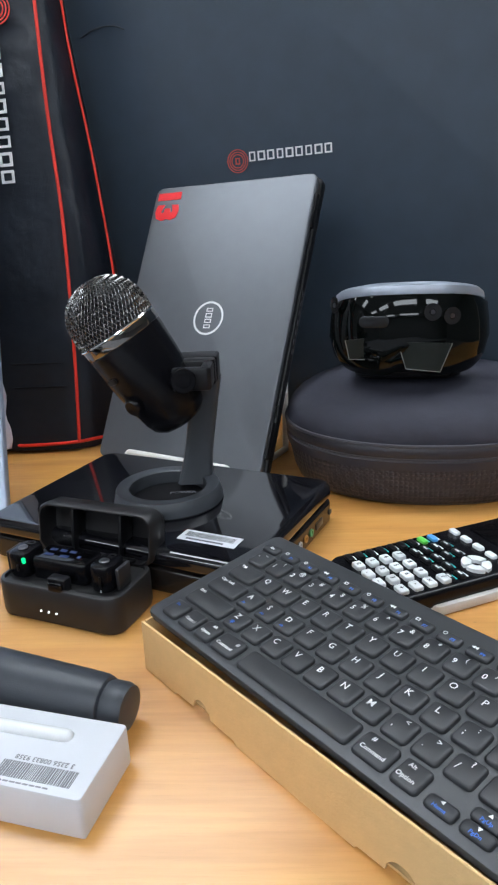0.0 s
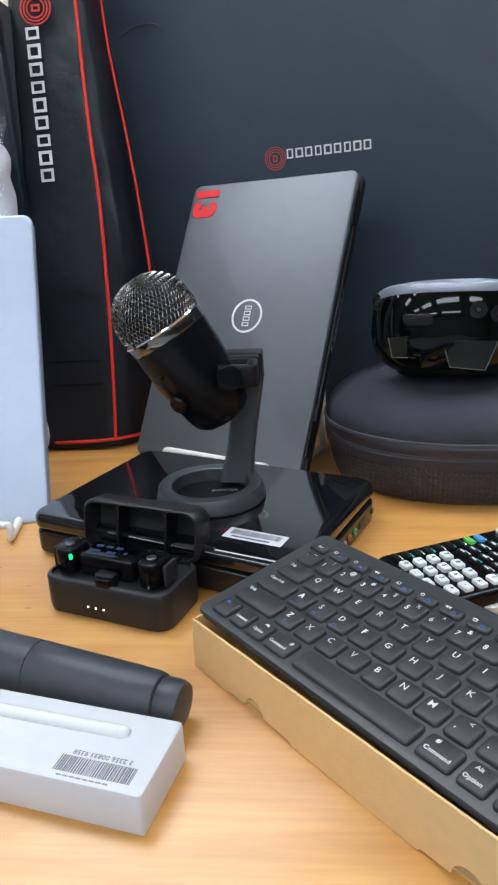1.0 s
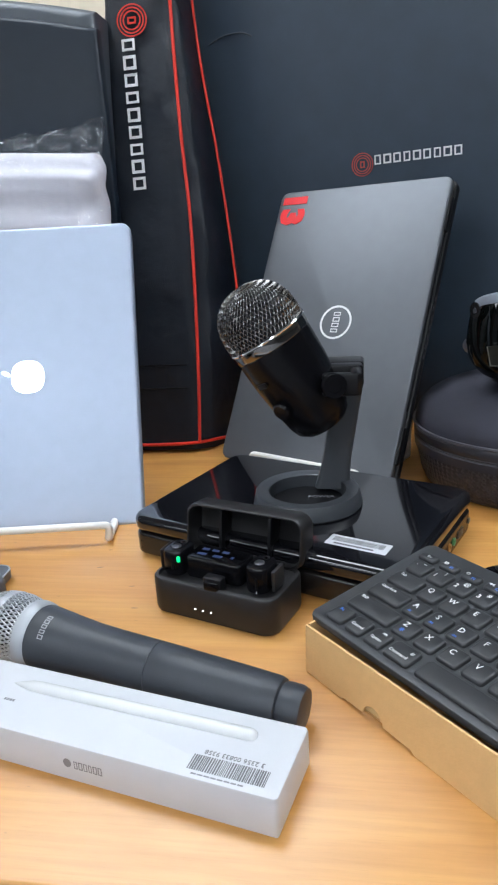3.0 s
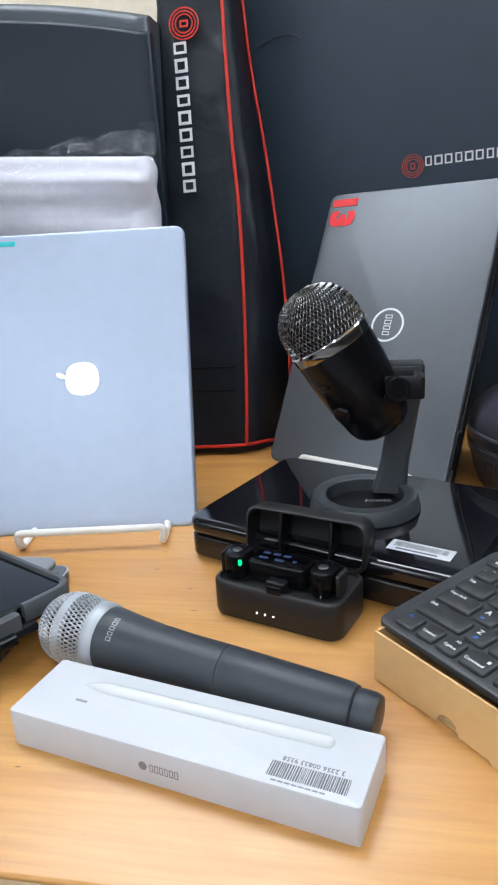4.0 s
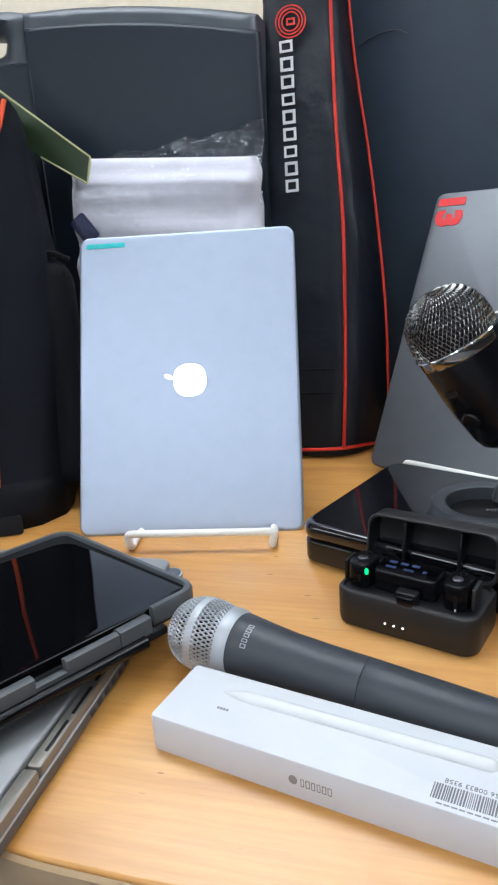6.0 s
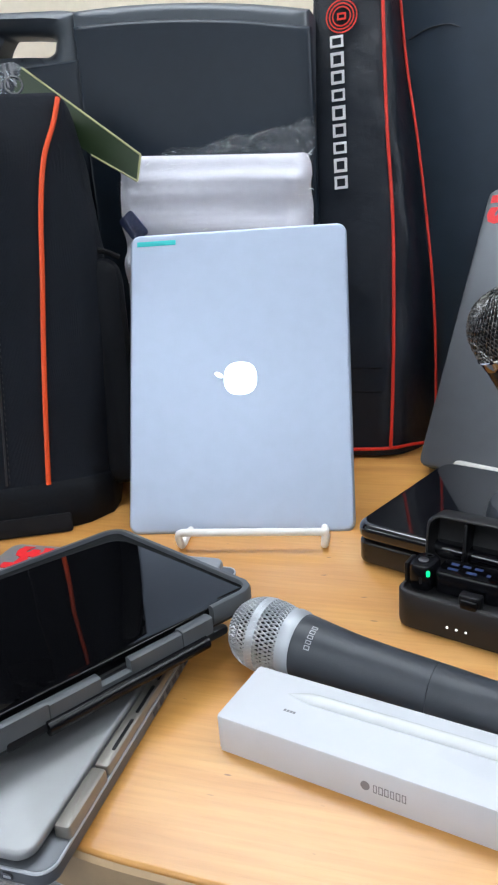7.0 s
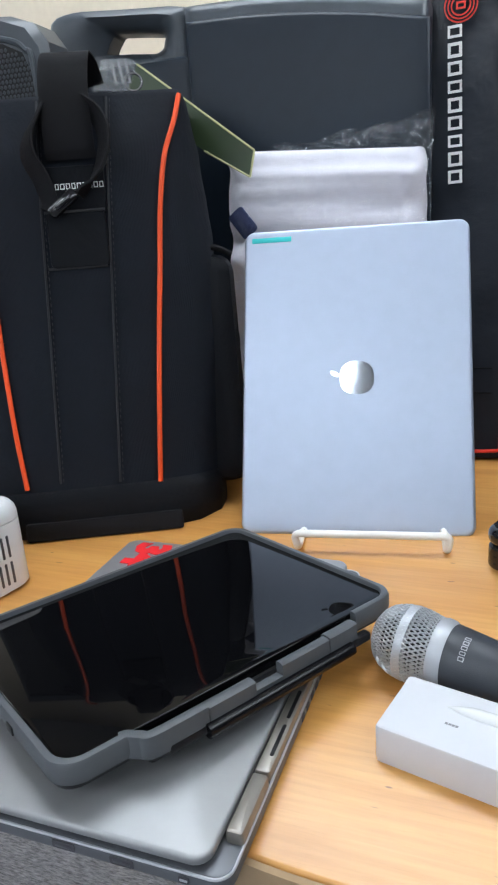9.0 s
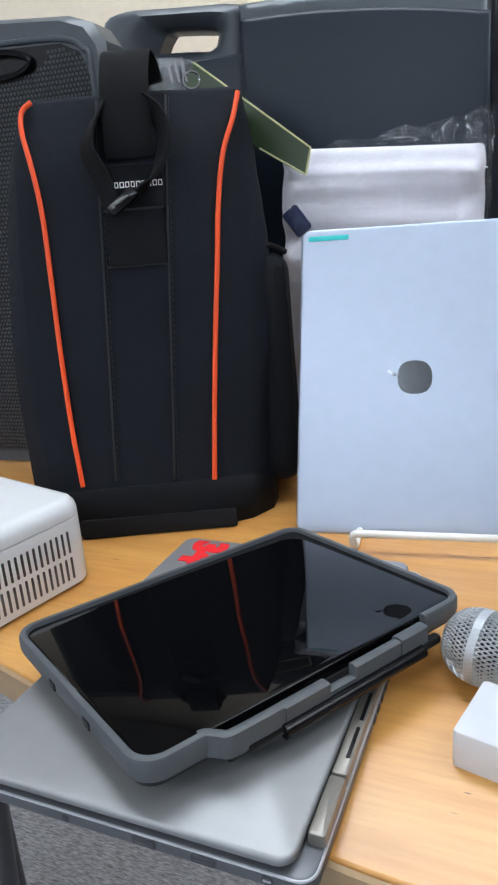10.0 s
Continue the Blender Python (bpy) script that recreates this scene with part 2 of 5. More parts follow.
def part(name, bm, material, parent=None, label="", m=None, sharp=40):
    ob = new(name, finish(bm, name, material, sharp) if isinstance(bm, bmesh.types.BMesh) else bm)
    if parent is not None:
        ob.parent = parent
    if m is not None:
        ob.matrix_basis = m
    if label:
        ob["label"] = label
    return ob


def loft(bm, rings, cap0=True, cap1=True, loop=False, mi=0):
    vs = [[bm.verts.new(p) for p in r] for r in rings]
    k = len(vs[0])
    pairs = list(zip(vs, vs[1:])) + ([(vs[-1], vs[0])] if loop else [])
    for a, b in pairs:
        for i in range(k):
            f = bm.faces.new((a[i], a[(i + 1) % k], b[(i + 1) % k], b[i]))
            f.material_index = mi
    if not loop:
        if cap0:
            bm.faces.new(vs[0][::-1]).material_index = mi
        if cap1:
            bm.faces.new(vs[-1]).material_index = mi
    return vs


def rrect(w, d, r, n=5, cx=0.0, cy=0.0):
    r = max(min(r, w / 2 - 1e-5, d / 2 - 1e-5), 1e-5)
    pts = []
    for sx, sy, a0 in ((1, 1, 0), (-1, 1, 90), (-1, -1, 180), (1, -1, 270)):
        for i in range(n + 1):
            a = radians(a0 + 90 * i / n)
            pts.append((cx + sx * (w / 2 - r) + r * math.cos(a), cy + sy * (d / 2 - r) + r * math.sin(a)))
    return pts


def slab(bm, w, d, z0, z1, r=0.003, b=0.001, cx=0.0, cy=0.0, m=I4, n=4, bn=2, taper=0.0):
    """A rounded plate: corner radius r, edge rounding b, narrower by taper at the top."""
    rings = []
    b = min(b, (z1 - z0) / 2 - 1e-6)
    for top in (0, 1):
        for i in range(bn + 1):
            a = radians(90 * i / bn) if not top else radians(90 - 90 * i / bn)
            ins = b * (1 - math.sin(a))
            z = z0 + b * (1 - math.cos(a)) if not top else z1 - b * (1 - math.cos(a))
            ins += taper * (z - z0) / (z1 - z0)
            rings.append([m @ Vector((x, y, z)) for x, y in rrect(w - 2 * ins, d - 2 * ins, r - ins, n, cx, cy)])
    loft(bm, rings)
    return bm


def revolve(bm, prof, n=32, m=I4, sx=1.0, sy=1.0):
    rings = [[m @ Vector((sx * r * math.cos(2 * math.pi * i / n), sy * r * math.sin(2 * math.pi * i / n), z)) for i in range(n)] for r, z in prof]
    loft(bm, rings)
    return bm


def revolve_loop(bm, prof, n=48, m=I4):
    """A turned ring: the closed profile (r, z) goes round the axis."""
    loft(bm, [[m @ Vector((r * math.cos(2 * math.pi * i / n), r * math.sin(2 * math.pi * i / n), z)) for r, z in prof] for i in range(n)], loop=True)
    return bm


def tube(bm, pts, rad, n=8, closed=False, flat=1.0, twist=0.0):
    pts = [Vector(p) for p in pts]
    k = len(pts)
    rings = []
    up = None
    for i, p in enumerate(pts):
        a = pts[i - 1] if (i or closed) else p
        c = pts[(i + 1) % k] if (i < k - 1 or closed) else p
        t = (c - a).normalized()
        if up is None:
            up = t.orthogonal().normalized()
            if twist:
                up = Matrix.Rotation(twist, 3, t) @ up
        up = (up - t * up.dot(t)).normalized()
        s = t.cross(up)
        rr = rad[i] if isinstance(rad, (list, tuple)) else rad
        rings.append([p + rr * (math.cos(2 * math.pi * j / n) * up * flat + math.sin(2 * math.pi * j / n) * s) for j in range(n)])
    loft(bm, rings, loop=closed)
    return bm


def spline(pts, k=8):
    """A smooth curve through the points."""
    pts = [Vector(p) for p in pts]
    ext = [2 * pts[0] - pts[1]] + pts + [2 * pts[-1] - pts[-2]]
    out = []
    for i in range(1, len(ext) - 2):
        a, b, c, d = ext[i - 1 : i + 3]
        for j in range(k):
            t = j / k
            out.append(0.5 * (2 * b + (c - a) * t + (2 * a - 5 * b + 4 * c - d) * t * t + (3 * b - a - 3 * c + d) * t ** 3))
    return out + [pts[-1]]


def prism(bm, outline, z0, z1, m=I4):
    loft(bm, [[m @ Vector((x, y, z0)) for x, y in outline], [m @ Vector((x, y, z1)) for x, y in outline]])
    return bm


def nb():
    return bmesh.new()


def text_mesh(words, size, material, thick=0.0001, bold=0.0):
    cu = bpy.data.curves.new("words", "FONT")
    cu.body, cu.size, cu.extrude, cu.offset = words, size, thick, bold
    cu.align_x, cu.align_y = "CENTER", "CENTER"
    cu.resolution_u = 2
    ob = bpy.data.objects.new("words", cu)
    scene.collection.objects.link(ob)
    bpy.context.view_layer.update()
    me = bpy.data.meshes.new_from_object(ob.evaluated_get(bpy.context.evaluated_depsgraph_get()))
    bpy.data.objects.remove(ob)
    bpy.data.curves.remove(cu)
    me.materials.clear()
    me.materials.append(material)
    return me


def frame_bars(bm, w, h, s, z, cx=0.0, cy=0.0, m=I4):
    """A plain hollow block of bar width s, standing for one mark of a wordmark."""
    for x, y, a, b in ((-w / 2 + s / 2, 0, s, h), (w / 2 - s / 2, 0, s, h), (0, h / 2 - s / 2, w - 2 * s, s), (0, -h / 2 + s / 2, w - 2 * s, s)):
        prism(bm, [(cx + x - a / 2, cy + y - b / 2), (cx + x + a / 2, cy + y - b / 2), (cx + x + a / 2, cy + y + b / 2), (cx + x - a / 2, cy + y + b / 2)], 0, z, m)


def wordmark(bm, count, length, height, m=I4, z=0.0003, solid=False):
    """A row of plain blocks as long and high as a brand's word."""
    p = length / count
    for i in range(count):
        cx = -length / 2 + p * (i + 0.5)
        if solid:
            prism(bm, [(cx - p * 0.4, -height / 2), (cx + p * 0.4, -height / 2), (cx + p * 0.4, height / 2), (cx - p * 0.4, height / 2)], 0, z, m)
        else:
            w = p * (0.66, 0.8, 0.74)[i % 3]
            frame_bars(bm, w, height * 0.98, min(w, height) * 0.2, z, cx, 0, m)
    return bm


def ring_flat(bm, r, s, z, m=I4, n=28, cx=0.0, cy=0.0):
    a = [[m @ Vector((cx + q * math.cos(2 * math.pi * i / n), cy + q * math.sin(2 * math.pi * i / n), h)) for i in range(n)] for q, h in ((r - s, 0), (r - s, z), (r, z), (r, 0))]
    loft(bm, a, loop=True)


def emblem(bm, r, m=I4, z=0.0003):
    """Three rings round a small upright frame."""
    for k in (1.0, 0.8, 0.6):
        ring_flat(bm, r * k, r * 0.075, z, m)
    frame_bars(bm, r * 0.42, r * 0.56, r * 0.1, z, 0, 0, m)
    return bm


def barcode(parent, w, h, m, seed, words=""):
    rnd = random.Random(seed)
    bm = nb()
    x = -w / 2
    while x < w / 2:
        s = rnd.choice((0.0004, 0.0006, 0.0009))
        prism(bm, [(x, -h / 2), (x + s, -h / 2), (x + s, h / 2), (x, h / 2)], 0, 0.0002, m)
        x += s + rnd.choice((0.0004, 0.0006))
    part("barcode", bm, FADED, parent)["kind"] = "stuff"
    if words:
        part("barcode_number", text_mesh(words, h * 0.42, FADED), None, parent, m=m @ pose(0, -h * 0.8, 0.0001))


def axes(o, u, up):
    """A pose with x along u, y along up (made square to u) and z towards the viewer of that face."""
    u = Vector(u).normalized()
    up = Vector(up)
    up = (up - u * up.dot(u)).normalized()
    n = u.cross(up)
    return Matrix.Translation(o) @ Matrix((u, up, n)).transposed().to_4x4()


# ---- the room ----
FLOOR_Z, CEIL_Z = -0.74, 1.9
XL, XR, YB, YF = -5.2, 4.8, 1.25, -8.5


def box_bm(x0, x1, y0, y1, z0, z1):
    bm = nb()
    prism(bm, [(x0, y0), (x1, y0), (x1, y1), (x0, y1)], z0, z1)
    return bm


def structure(name, bm, mat, label):
    return tagged(part(name, bm, mat), label, name.split("_")[0], kind="structure")


structure("floor", box_bm(XL - 0.1, XR + 0.1, YF - 0.1, YB + 0.1, FLOOR_Z - 0.05, FLOOR_Z), CARPET, "dark grey striped office carpet floor")
structure("ceiling", box_bm(XL - 0.1, XR + 0.1, YF - 0.1, YB + 0.1, CEIL_Z, CEIL_Z + 0.05), CEIL, "white ceiling tiles with light panels")
structure("wall_north", box_bm(XL - 0.1, XR + 0.1, YB, YB + 0.1, FLOOR_Z, CEIL_Z), WALL, "plain beige painted wall behind the table")
# three walls out of view, added to close the room and hold back bounce light
structure("wall_south", box_bm(XL - 0.1, XR + 0.1, YF - 0.1, YF, FLOOR_Z, CEIL_Z), DIM, "plain grey wall out of view, added to close and darken the room")
structure("wall_west", box_bm(XL - 0.1, XL, YF, YB, FLOOR_Z, CEIL_Z), DIM, "plain grey wall out of view, added to close and darken the room")
structure("wall_east", box_bm(XR, XR + 0.1, YF, YB, FLOOR_Z, CEIL_Z), DIM, "plain grey wall out of view, added to close and darken the room")


def ceiling_light(x, y):
    t = thing("ceiling_light", "lit white fluorescent ceiling panel in a thin frame", "ceiling light", pose(x, y, CEIL_Z), "ceiling light panels")
    bm = nb()
    frame_bars(bm, 1.24, 0.64, 0.02, 0.02, 0, 0, pose(0, 0, -0.02))
    part("light_frame", bm, WHITE, t)
    bm = nb()
    slab(bm, 1.2, 0.6, -0.012, -0.002, 0.002, 0.001)
    part("diffuser", bm, LIGHT, t)
    return t


for gx in (-4.3, -2.5, -0.7, 1.1):
    for gy in (0.4, -2.15, -4.7, -7.2):
        if (gx, gy) != (-2.5, 0.4):
            ceiling_light(gx, gy)

# ---- the table ----
TY1 = 0.85
table = thing("table", "light maple table with a brown edge band", "table", pose(0, 0, 0))
bm = nb()
FRONT = [(0.95, -0.194), (0.3, -0.194), (-0.2, -0.195), (-0.3, -0.194), (-0.36, -0.189), (-0.42, -0.174), (-0.5, -0.146), (-0.6, -0.118), (-0.7, -0.09), (-0.8, -0.055), (-0.95, 0.01), (-1.1, 0.12), (-1.2, 0.26), (-1.25, 0.45)]
front_line = [(p.x, p.y) for p in spline([(x, y, 0) for x, y in FRONT], 5)]
loft(bm, [[Vector((x, y + d, z)) for x, y in front_line + [(-1.25, TY1), (0.95, TY1)]] for d, z in ((0, -0.03), (0, -0.002), (0.0006, -0.0006), (0.002, 0.0))])
part("tabletop", bm, WOOD, table, sharp=60)
EDGE = M("brown_edge_band", (0.36, 0.24, 0.13), 0.5, var=0.15, scale=80)
bm = nb()
inner = [(x, y - 0.0004) for x, y in front_line]
outer = [(x - 0.001, y - 0.0034) for x, y in front_line]
loft(bm, [[Vector((*inner[i], -0.029)), Vector((*outer[i], -0.028)), Vector((*outer[i], -0.0035)), Vector((*inner[i], -0.0022))] for i in range(len(inner))])
part("edge_band", bm, EDGE, table)
for lx, front_y in ((-1.0, 0.15), (0.85, -0.09)):
    for ly in (front_y, TY1 - 0.1):
        bm = nb()
        tube(bm, [(lx, ly, FLOOR_Z + 0.002), (lx, ly, -0.03)], 0.02, 16)
        part("leg", bm, STEEL, table)
# a splayed dark steel leg of a chair beside the table
chair_leg = thing("chair_leg", "dark steel tube leg standing on the carpet", "furniture leg", pose(0, 0, 0))
bm = nb()
tube(bm, [(-0.907, 0.055, FLOOR_Z + 0.001), (-0.777, -0.022, -0.16)], 0.012, 14)
part("tube", bm, STEEL, chair_leg)

# ---- large black display case at the back ----
CU = Vector((0.952, -0.305, 0))
case_m = axes((-0.038, 0.571, 0.345), CU, (0, 0, 1))
dcase = thing("equipment_case", "large upright black case with a red and white printed mark", "equipment case", case_m)
bm = nb()
slab(bm, 0.92, 0.8, -0.2, 0.0, 0.03, 0.012, 0.21, 0.055, n=6, bn=3)
part("body", bm, CASEBLK, dcase)
bm = nb()
tube(bm, spline([(-0.215, 0.168, 0.0008), (-0.19, 0.176, 0.0008), (-0.165, 0.176, 0.0008), (-0.15, 0.17, 0.0008)]), 0.0009, 6)
part("moulded_seam", bm, HARDTRIM, dcase)
bm = nb()
emblem(bm, 0.0145, pose(0, 0, 0.0), 0.0012)
part("round_mark", bm, M("coral_print", (0.5, 0.08, 0.06), 0.6), dcase, "coral red ring print")
bm = nb()
wordmark(bm, 9, 0.114, 0.0118, axes((0.071, 0.0063, 0), (1, 0.035, 0), (0, 1, 0)), 0.0012)
part("word_print", bm, INK, dcase, "white print")

# ---- tall bag with red piping ----
BL = 0.19
bag_m = axes((-0.3, 0.425, 0.0), (1, 0.0, 0), (0, BL, 1))
tall = thing("stand_bag", "tall black nylon bag with red piping and white print", "bag", bag_m)
# local: x right, y along the height, z to the front
bag_rows = [(0.004, 0.108, 0.1), (0.012, 0.114, 0.106), (0.05, 0.116, 0.108), (0.2, 0.114, 0.106), (0.33, 0.11, 0.1), (0.5, 0.1, 0.092), (0.62, 0.09, 0.085), (0.74, 0.06, 0.06), (0.75, 0.05, 0.05)]


FLARE = [(0.0, 0.86), (0.12, 0.84), (0.225, 0.74), (0.277, 0.62), (0.343, 0.5), (0.417, 0.42), (0.505, 0.24), (0.56, 0.18), (0.8, 0.15)]


def bag_flare(h):
    """How far the side panel spreads to the back at a height."""
    for (h0, f0), (h1, f1) in zip(FLARE, FLARE[1:]):
        if h <= h1:
            return f0 + (f1 - f0) * (h - h0) / (h1 - h0)
    return FLARE[-1][1]


def bag_ring(h, w, d):
    x1 = 0.052 - 0.055 * max(h - 0.3, 0) if h < 0.5 else 0.041 - 0.06 * (h - 0.5)
    pts = []
    for px, pz in rrect(w, d, 0.018, 5):
        wob = 0.006 * noise.noise(Vector((px * 18, h * 11, pz * 18))) + 0.003 * noise.noise(Vector((px * 45 + h * 20, h * 30, pz * 40)))
        pts.append(Vector((x1 - w / 2 + px + (bag_flare(h) * min(d / 2 - pz, 0.055) if px > 0 else 0.1 * (d / 2 - pz)) + wob, h, -d / 2 + pz + wob)))
    return pts


bm = nb()
fine_rows = []
for (h0, w0, d0), (h1, w1, d1) in zip(bag_rows, bag_rows[1:]):
    kk = max(1, int((h1 - h0) / 0.02))
    fine_rows += [(h0 + (h1 - h0) * i / kk, w0 + (w1 - w0) * i / kk, d0 + (d1 - d0) * i / kk) for i in range(kk)]
fine_rows.append(bag_rows[-1])
loft(bm, [bag_ring(*r) for r in fine_rows])
part("body", bm, BAGN, tall, sharp=60)


def bag_edge(h):
    """x of the front right corner of the bag at a height."""
    return (0.052 - 0.055 * max(h - 0.3, 0) if h < 0.5 else 0.041 - 0.06 * (h - 0.5)) - 0.004


bm = nb()
tube(bm, spline([(bag_edge(h) + 0.0025 * math.sin(11 * h), h, 0.0015) for h in (0.014, 0.1, 0.2, 0.3, 0.4, 0.5, 0.6, 0.7)]), 0.0022, 8)
part("piping", bm, RED, tall, "red woven piping")
bm = nb()
tube(bm, spline([(bag_edge(h) + 0.0055 + bag_flare(h) * 0.055, h, -0.056) for h in (0.02, 0.1, 0.2, 0.3, 0.4, 0.5, 0.6, 0.7)]), 0.0018, 8)
part("piping", bm, RED, tall, "red woven piping")
bm = nb()
x1 = bag_edge(0.0)
tube(bm, spline([(x1 - 0.085, 0.012, -0.012), (x1 - 0.075, 0.011, 0.001), (x1 - 0.03, 0.012, 0.002), (x1 + 0.002, 0.014, -0.002), (x1 + 0.026, 0.016, -0.028), (x1 + 0.05, 0.016, -0.056)]), 0.0022, 8)
part("piping", bm, RED, tall, "red woven piping")
bm = nb()
for hh in (0.085, 0.115):
    tube(bm, [(x1 - 0.08, hh, 0.0012), (x1 - 0.012, hh, 0.0012)], 0.001, 6)
part("hem", bm, WEB, tall)["kind"] = "stuff"
TOPX = -0.012
bm = nb()
emblem(bm, 0.019, axes((TOPX - 0.003, 0.534, 0.0022), (0, -1, 0), (1, 0, 0)), 0.0012)
part("round_mark", bm, RED, tall, "red ring print")
bm = nb()
wordmark(bm, 9, 0.184, 0.0165, axes((TOPX - 0.006, 0.4245, 0.0022), (0.035, -1, 0), (1, 0, 0)), 0.0014)
part("word_print", bm, INK, tall, "white print")

# ---- hard black case with a handle ----
hc = thing("hard_case", "large black moulded hard case with a carry handle", "equipment case", axes((-0.637, 0.447, 0.0), (1, 0.046, 0), (0, 0, 1)))
N = 26


def case_top(x):
    return 0.562 - 0.38 * max(x - 0.02, 0) ** 2 - 0.02 * max(x, 0)


def panel(bm, x0, x1, low, top_in, z, zb, fade):
    out = [(x0, low), (x1, low)] + [(x1 + (x0 - x1) * i / N, case_top(x1 + (x0 - x1) * i / N) - top_in) for i in range(N + 1)]
    cx, cy = (x0 + x1) / 2, 0.3
    rings = []
    for k, zz in ((0, zb), (0, z - fade), (fade * 0.35, z - fade * 0.35), (fade, z)):
        rings.append([Vector((x + (k if x < cx else -k) * (abs(x - cx) > 0.1), y - (k if y > cy else -k), zz)) for x, y in out])
    loft(bm, rings)


bm = nb()
panel(bm, -0.003, 0.293, 0.003, 0.0, -0.008, -0.1, 0.012)
part("shell", bm, HARDTRIM, hc)
bm = nb()
panel(bm, 0.002, 0.296, 0.012, 0.02, 0.0, -0.02, 0.006)
part("front_panel", bm, HARD, hc)
bm = nb()
slab(bm, 0.19, 0.508, -0.1, -0.012, 0.012, 0.01, -0.09, 0.255)
part("side_shell", bm, HARD, hc)


def ray_out(poly, cx, cy, a):
    """Where a ray from (cx, cy) at angle a leaves a closed outline."""
    dx, dy = math.cos(a), math.sin(a)
    best = None
    for (ax, ay), (bx, by) in zip(poly, poly[1:] + poly[:1]):
        ex, ey = bx - ax, by - ay
        det = ex * dy - ey * dx
        if abs(det) < 1e-12:
            continue
        u = ((cy - ay) * -dx + (cx - ax) * dy) / det
        px, py = ax + u * ex, ay + u * ey
        if 0 <= u <= 1 and (px - cx) * dx + (py - cy) * dy > 0:
            r = math.hypot(px - cx, py - cy)
            best = r if best is None else max(best, r)
    return cx + best * dx, cy + best * dy


GRIP_OUT = [(-0.216, 0.46), (-0.216, 0.548), (-0.207, 0.575), (-0.195, 0.583), (-0.165, 0.5845), (-0.1, 0.578), (-0.03, 0.572), (0.0, 0.566), (0.0, 0.46)]
GRIP_IN = [(-0.13, 0.5285), (-0.123, 0.541), (-0.113, 0.552), (-0.08, 0.5485), (-0.047, 0.5435), (-0.042, 0.538), (-0.046, 0.5255), (-0.056, 0.521), (-0.09, 0.525)]
GX, GY = -0.086, 0.535
turns = [2 * math.pi * i / 96 for i in range(96)]
outer = [ray_out(GRIP_OUT, GX, GY, a) for a in turns]
hole = [ray_out(GRIP_IN, GX, GY, a) for a in turns]


def between(k):
    return [(o[0] + (h[0] - o[0]) * k, o[1] + (h[1] - o[1]) * k) for o, h in zip(outer, hole)]


bm = nb()
loft(bm, [[Vector((x, y, z)) for x, y in between(k)] for k, z in ((0.0, -0.075), (0.0, -0.042), (0.12, -0.03), (0.4, -0.024), (0.75, -0.03), (1.0, -0.044), (1.0, -0.075))], loop=True)
part("handle", bm, HARDTRIM, hc, "thick moulded black handle", sharp=50)

# ---- black case with a mesh panel ----
mc = thing("mesh_case", "black padded case with a mesh panel", "equipment case", axes((-0.747, 0.316, 0.0), (0.995, 0.1, 0), (0, 0, 1)) @ Matrix.Diagonal((0.91, 0.965, 0.91, 1)))
bm = nb()
out = [(-0.32, 0.002), (-0.003, 0.002), (0.0, 0.5), (-0.003, 0.535), (-0.018, 0.556), (-0.05, 0.567), (-0.32, 0.59)]
loft(bm, [[Vector((x, y, z)) for x, y in out] for z in (-0.06, -0.012)] + [[Vector((x - 0.008 * (x > -0.1), y - 0.006 * (y > 0.4), 0)) for x, y in out]])
part("rim", bm, HARDTRIM, mc, sharp=30)
bm = nb()
prism(bm, [(-0.31, 0.02), (-0.024, 0.02), (-0.024, 0.5), (-0.034, 0.525), (-0.06, 0.537), (-0.31, 0.548)], 0.0, 0.0006)
part("backing", bm, BLACK, mc)
bm = nb()
pitch = 0.0056
for j in range(96):
    for i in range(52):
        x, y = -0.295 + i * pitch + (j % 2) * pitch / 2, 0.02 + j * pitch * 0.87 * 1.15
        if y > 0.535 - max(0, x + 0.06) * 0.6 or x > -0.024:
            continue
        if (x + 0.13) ** 2 / 0.05 ** 2 + (y - 0.525) ** 2 / 0.014 ** 2 < 1:
            continue
        r = 0.0024
        a = [bm.verts.new((x + r * math.cos(q * math.pi / 3), y + r * 1.1 * math.sin(q * math.pi / 3), 0.0007)) for q in range(6)]
        c = bm.verts.new((x, y, 0.0026))
        for q in range(6):
            bm.faces.new((a[q], a[(q + 1) % 6], c))
bm.faces.ensure_lookup_table()
ob = part("mesh_panel", bm, M("mesh_fabric", (0.03, 0.034, 0.042), 0.45), mc, sharp=80)
ob["kind"] = "stuff"
bm = nb()
tube(bm, spline([(-0.31, 0.552, 0.001), (-0.1, 0.545, 0.001), (-0.052, 0.54, 0.001), (-0.03, 0.528, 0.001), (-0.021, 0.5, 0.001), (-0.021, 0.3, 0.001), (-0.021, 0.02, 0.001)]), 0.0035, 8)
part("panel_ridge", bm, HARDTRIM, mc)
bm = nb()
tube(bm, spline([(-0.2, 0.52, 0.004), (-0.16, 0.535, 0.006), (-0.125, 0.533, 0.007), (-0.105, 0.522, 0.006), (-0.13, 0.51, 0.006), (-0.2, 0.508, 0.004)]), 0.004, 8)
part("pull_loop", bm, SATIN, mc)
bm = nb()
wordmark(bm, 3, 0.014, 0.005, pose(-0.012, 0.333, 0.0004))
part("small_print", bm, INK, mc)

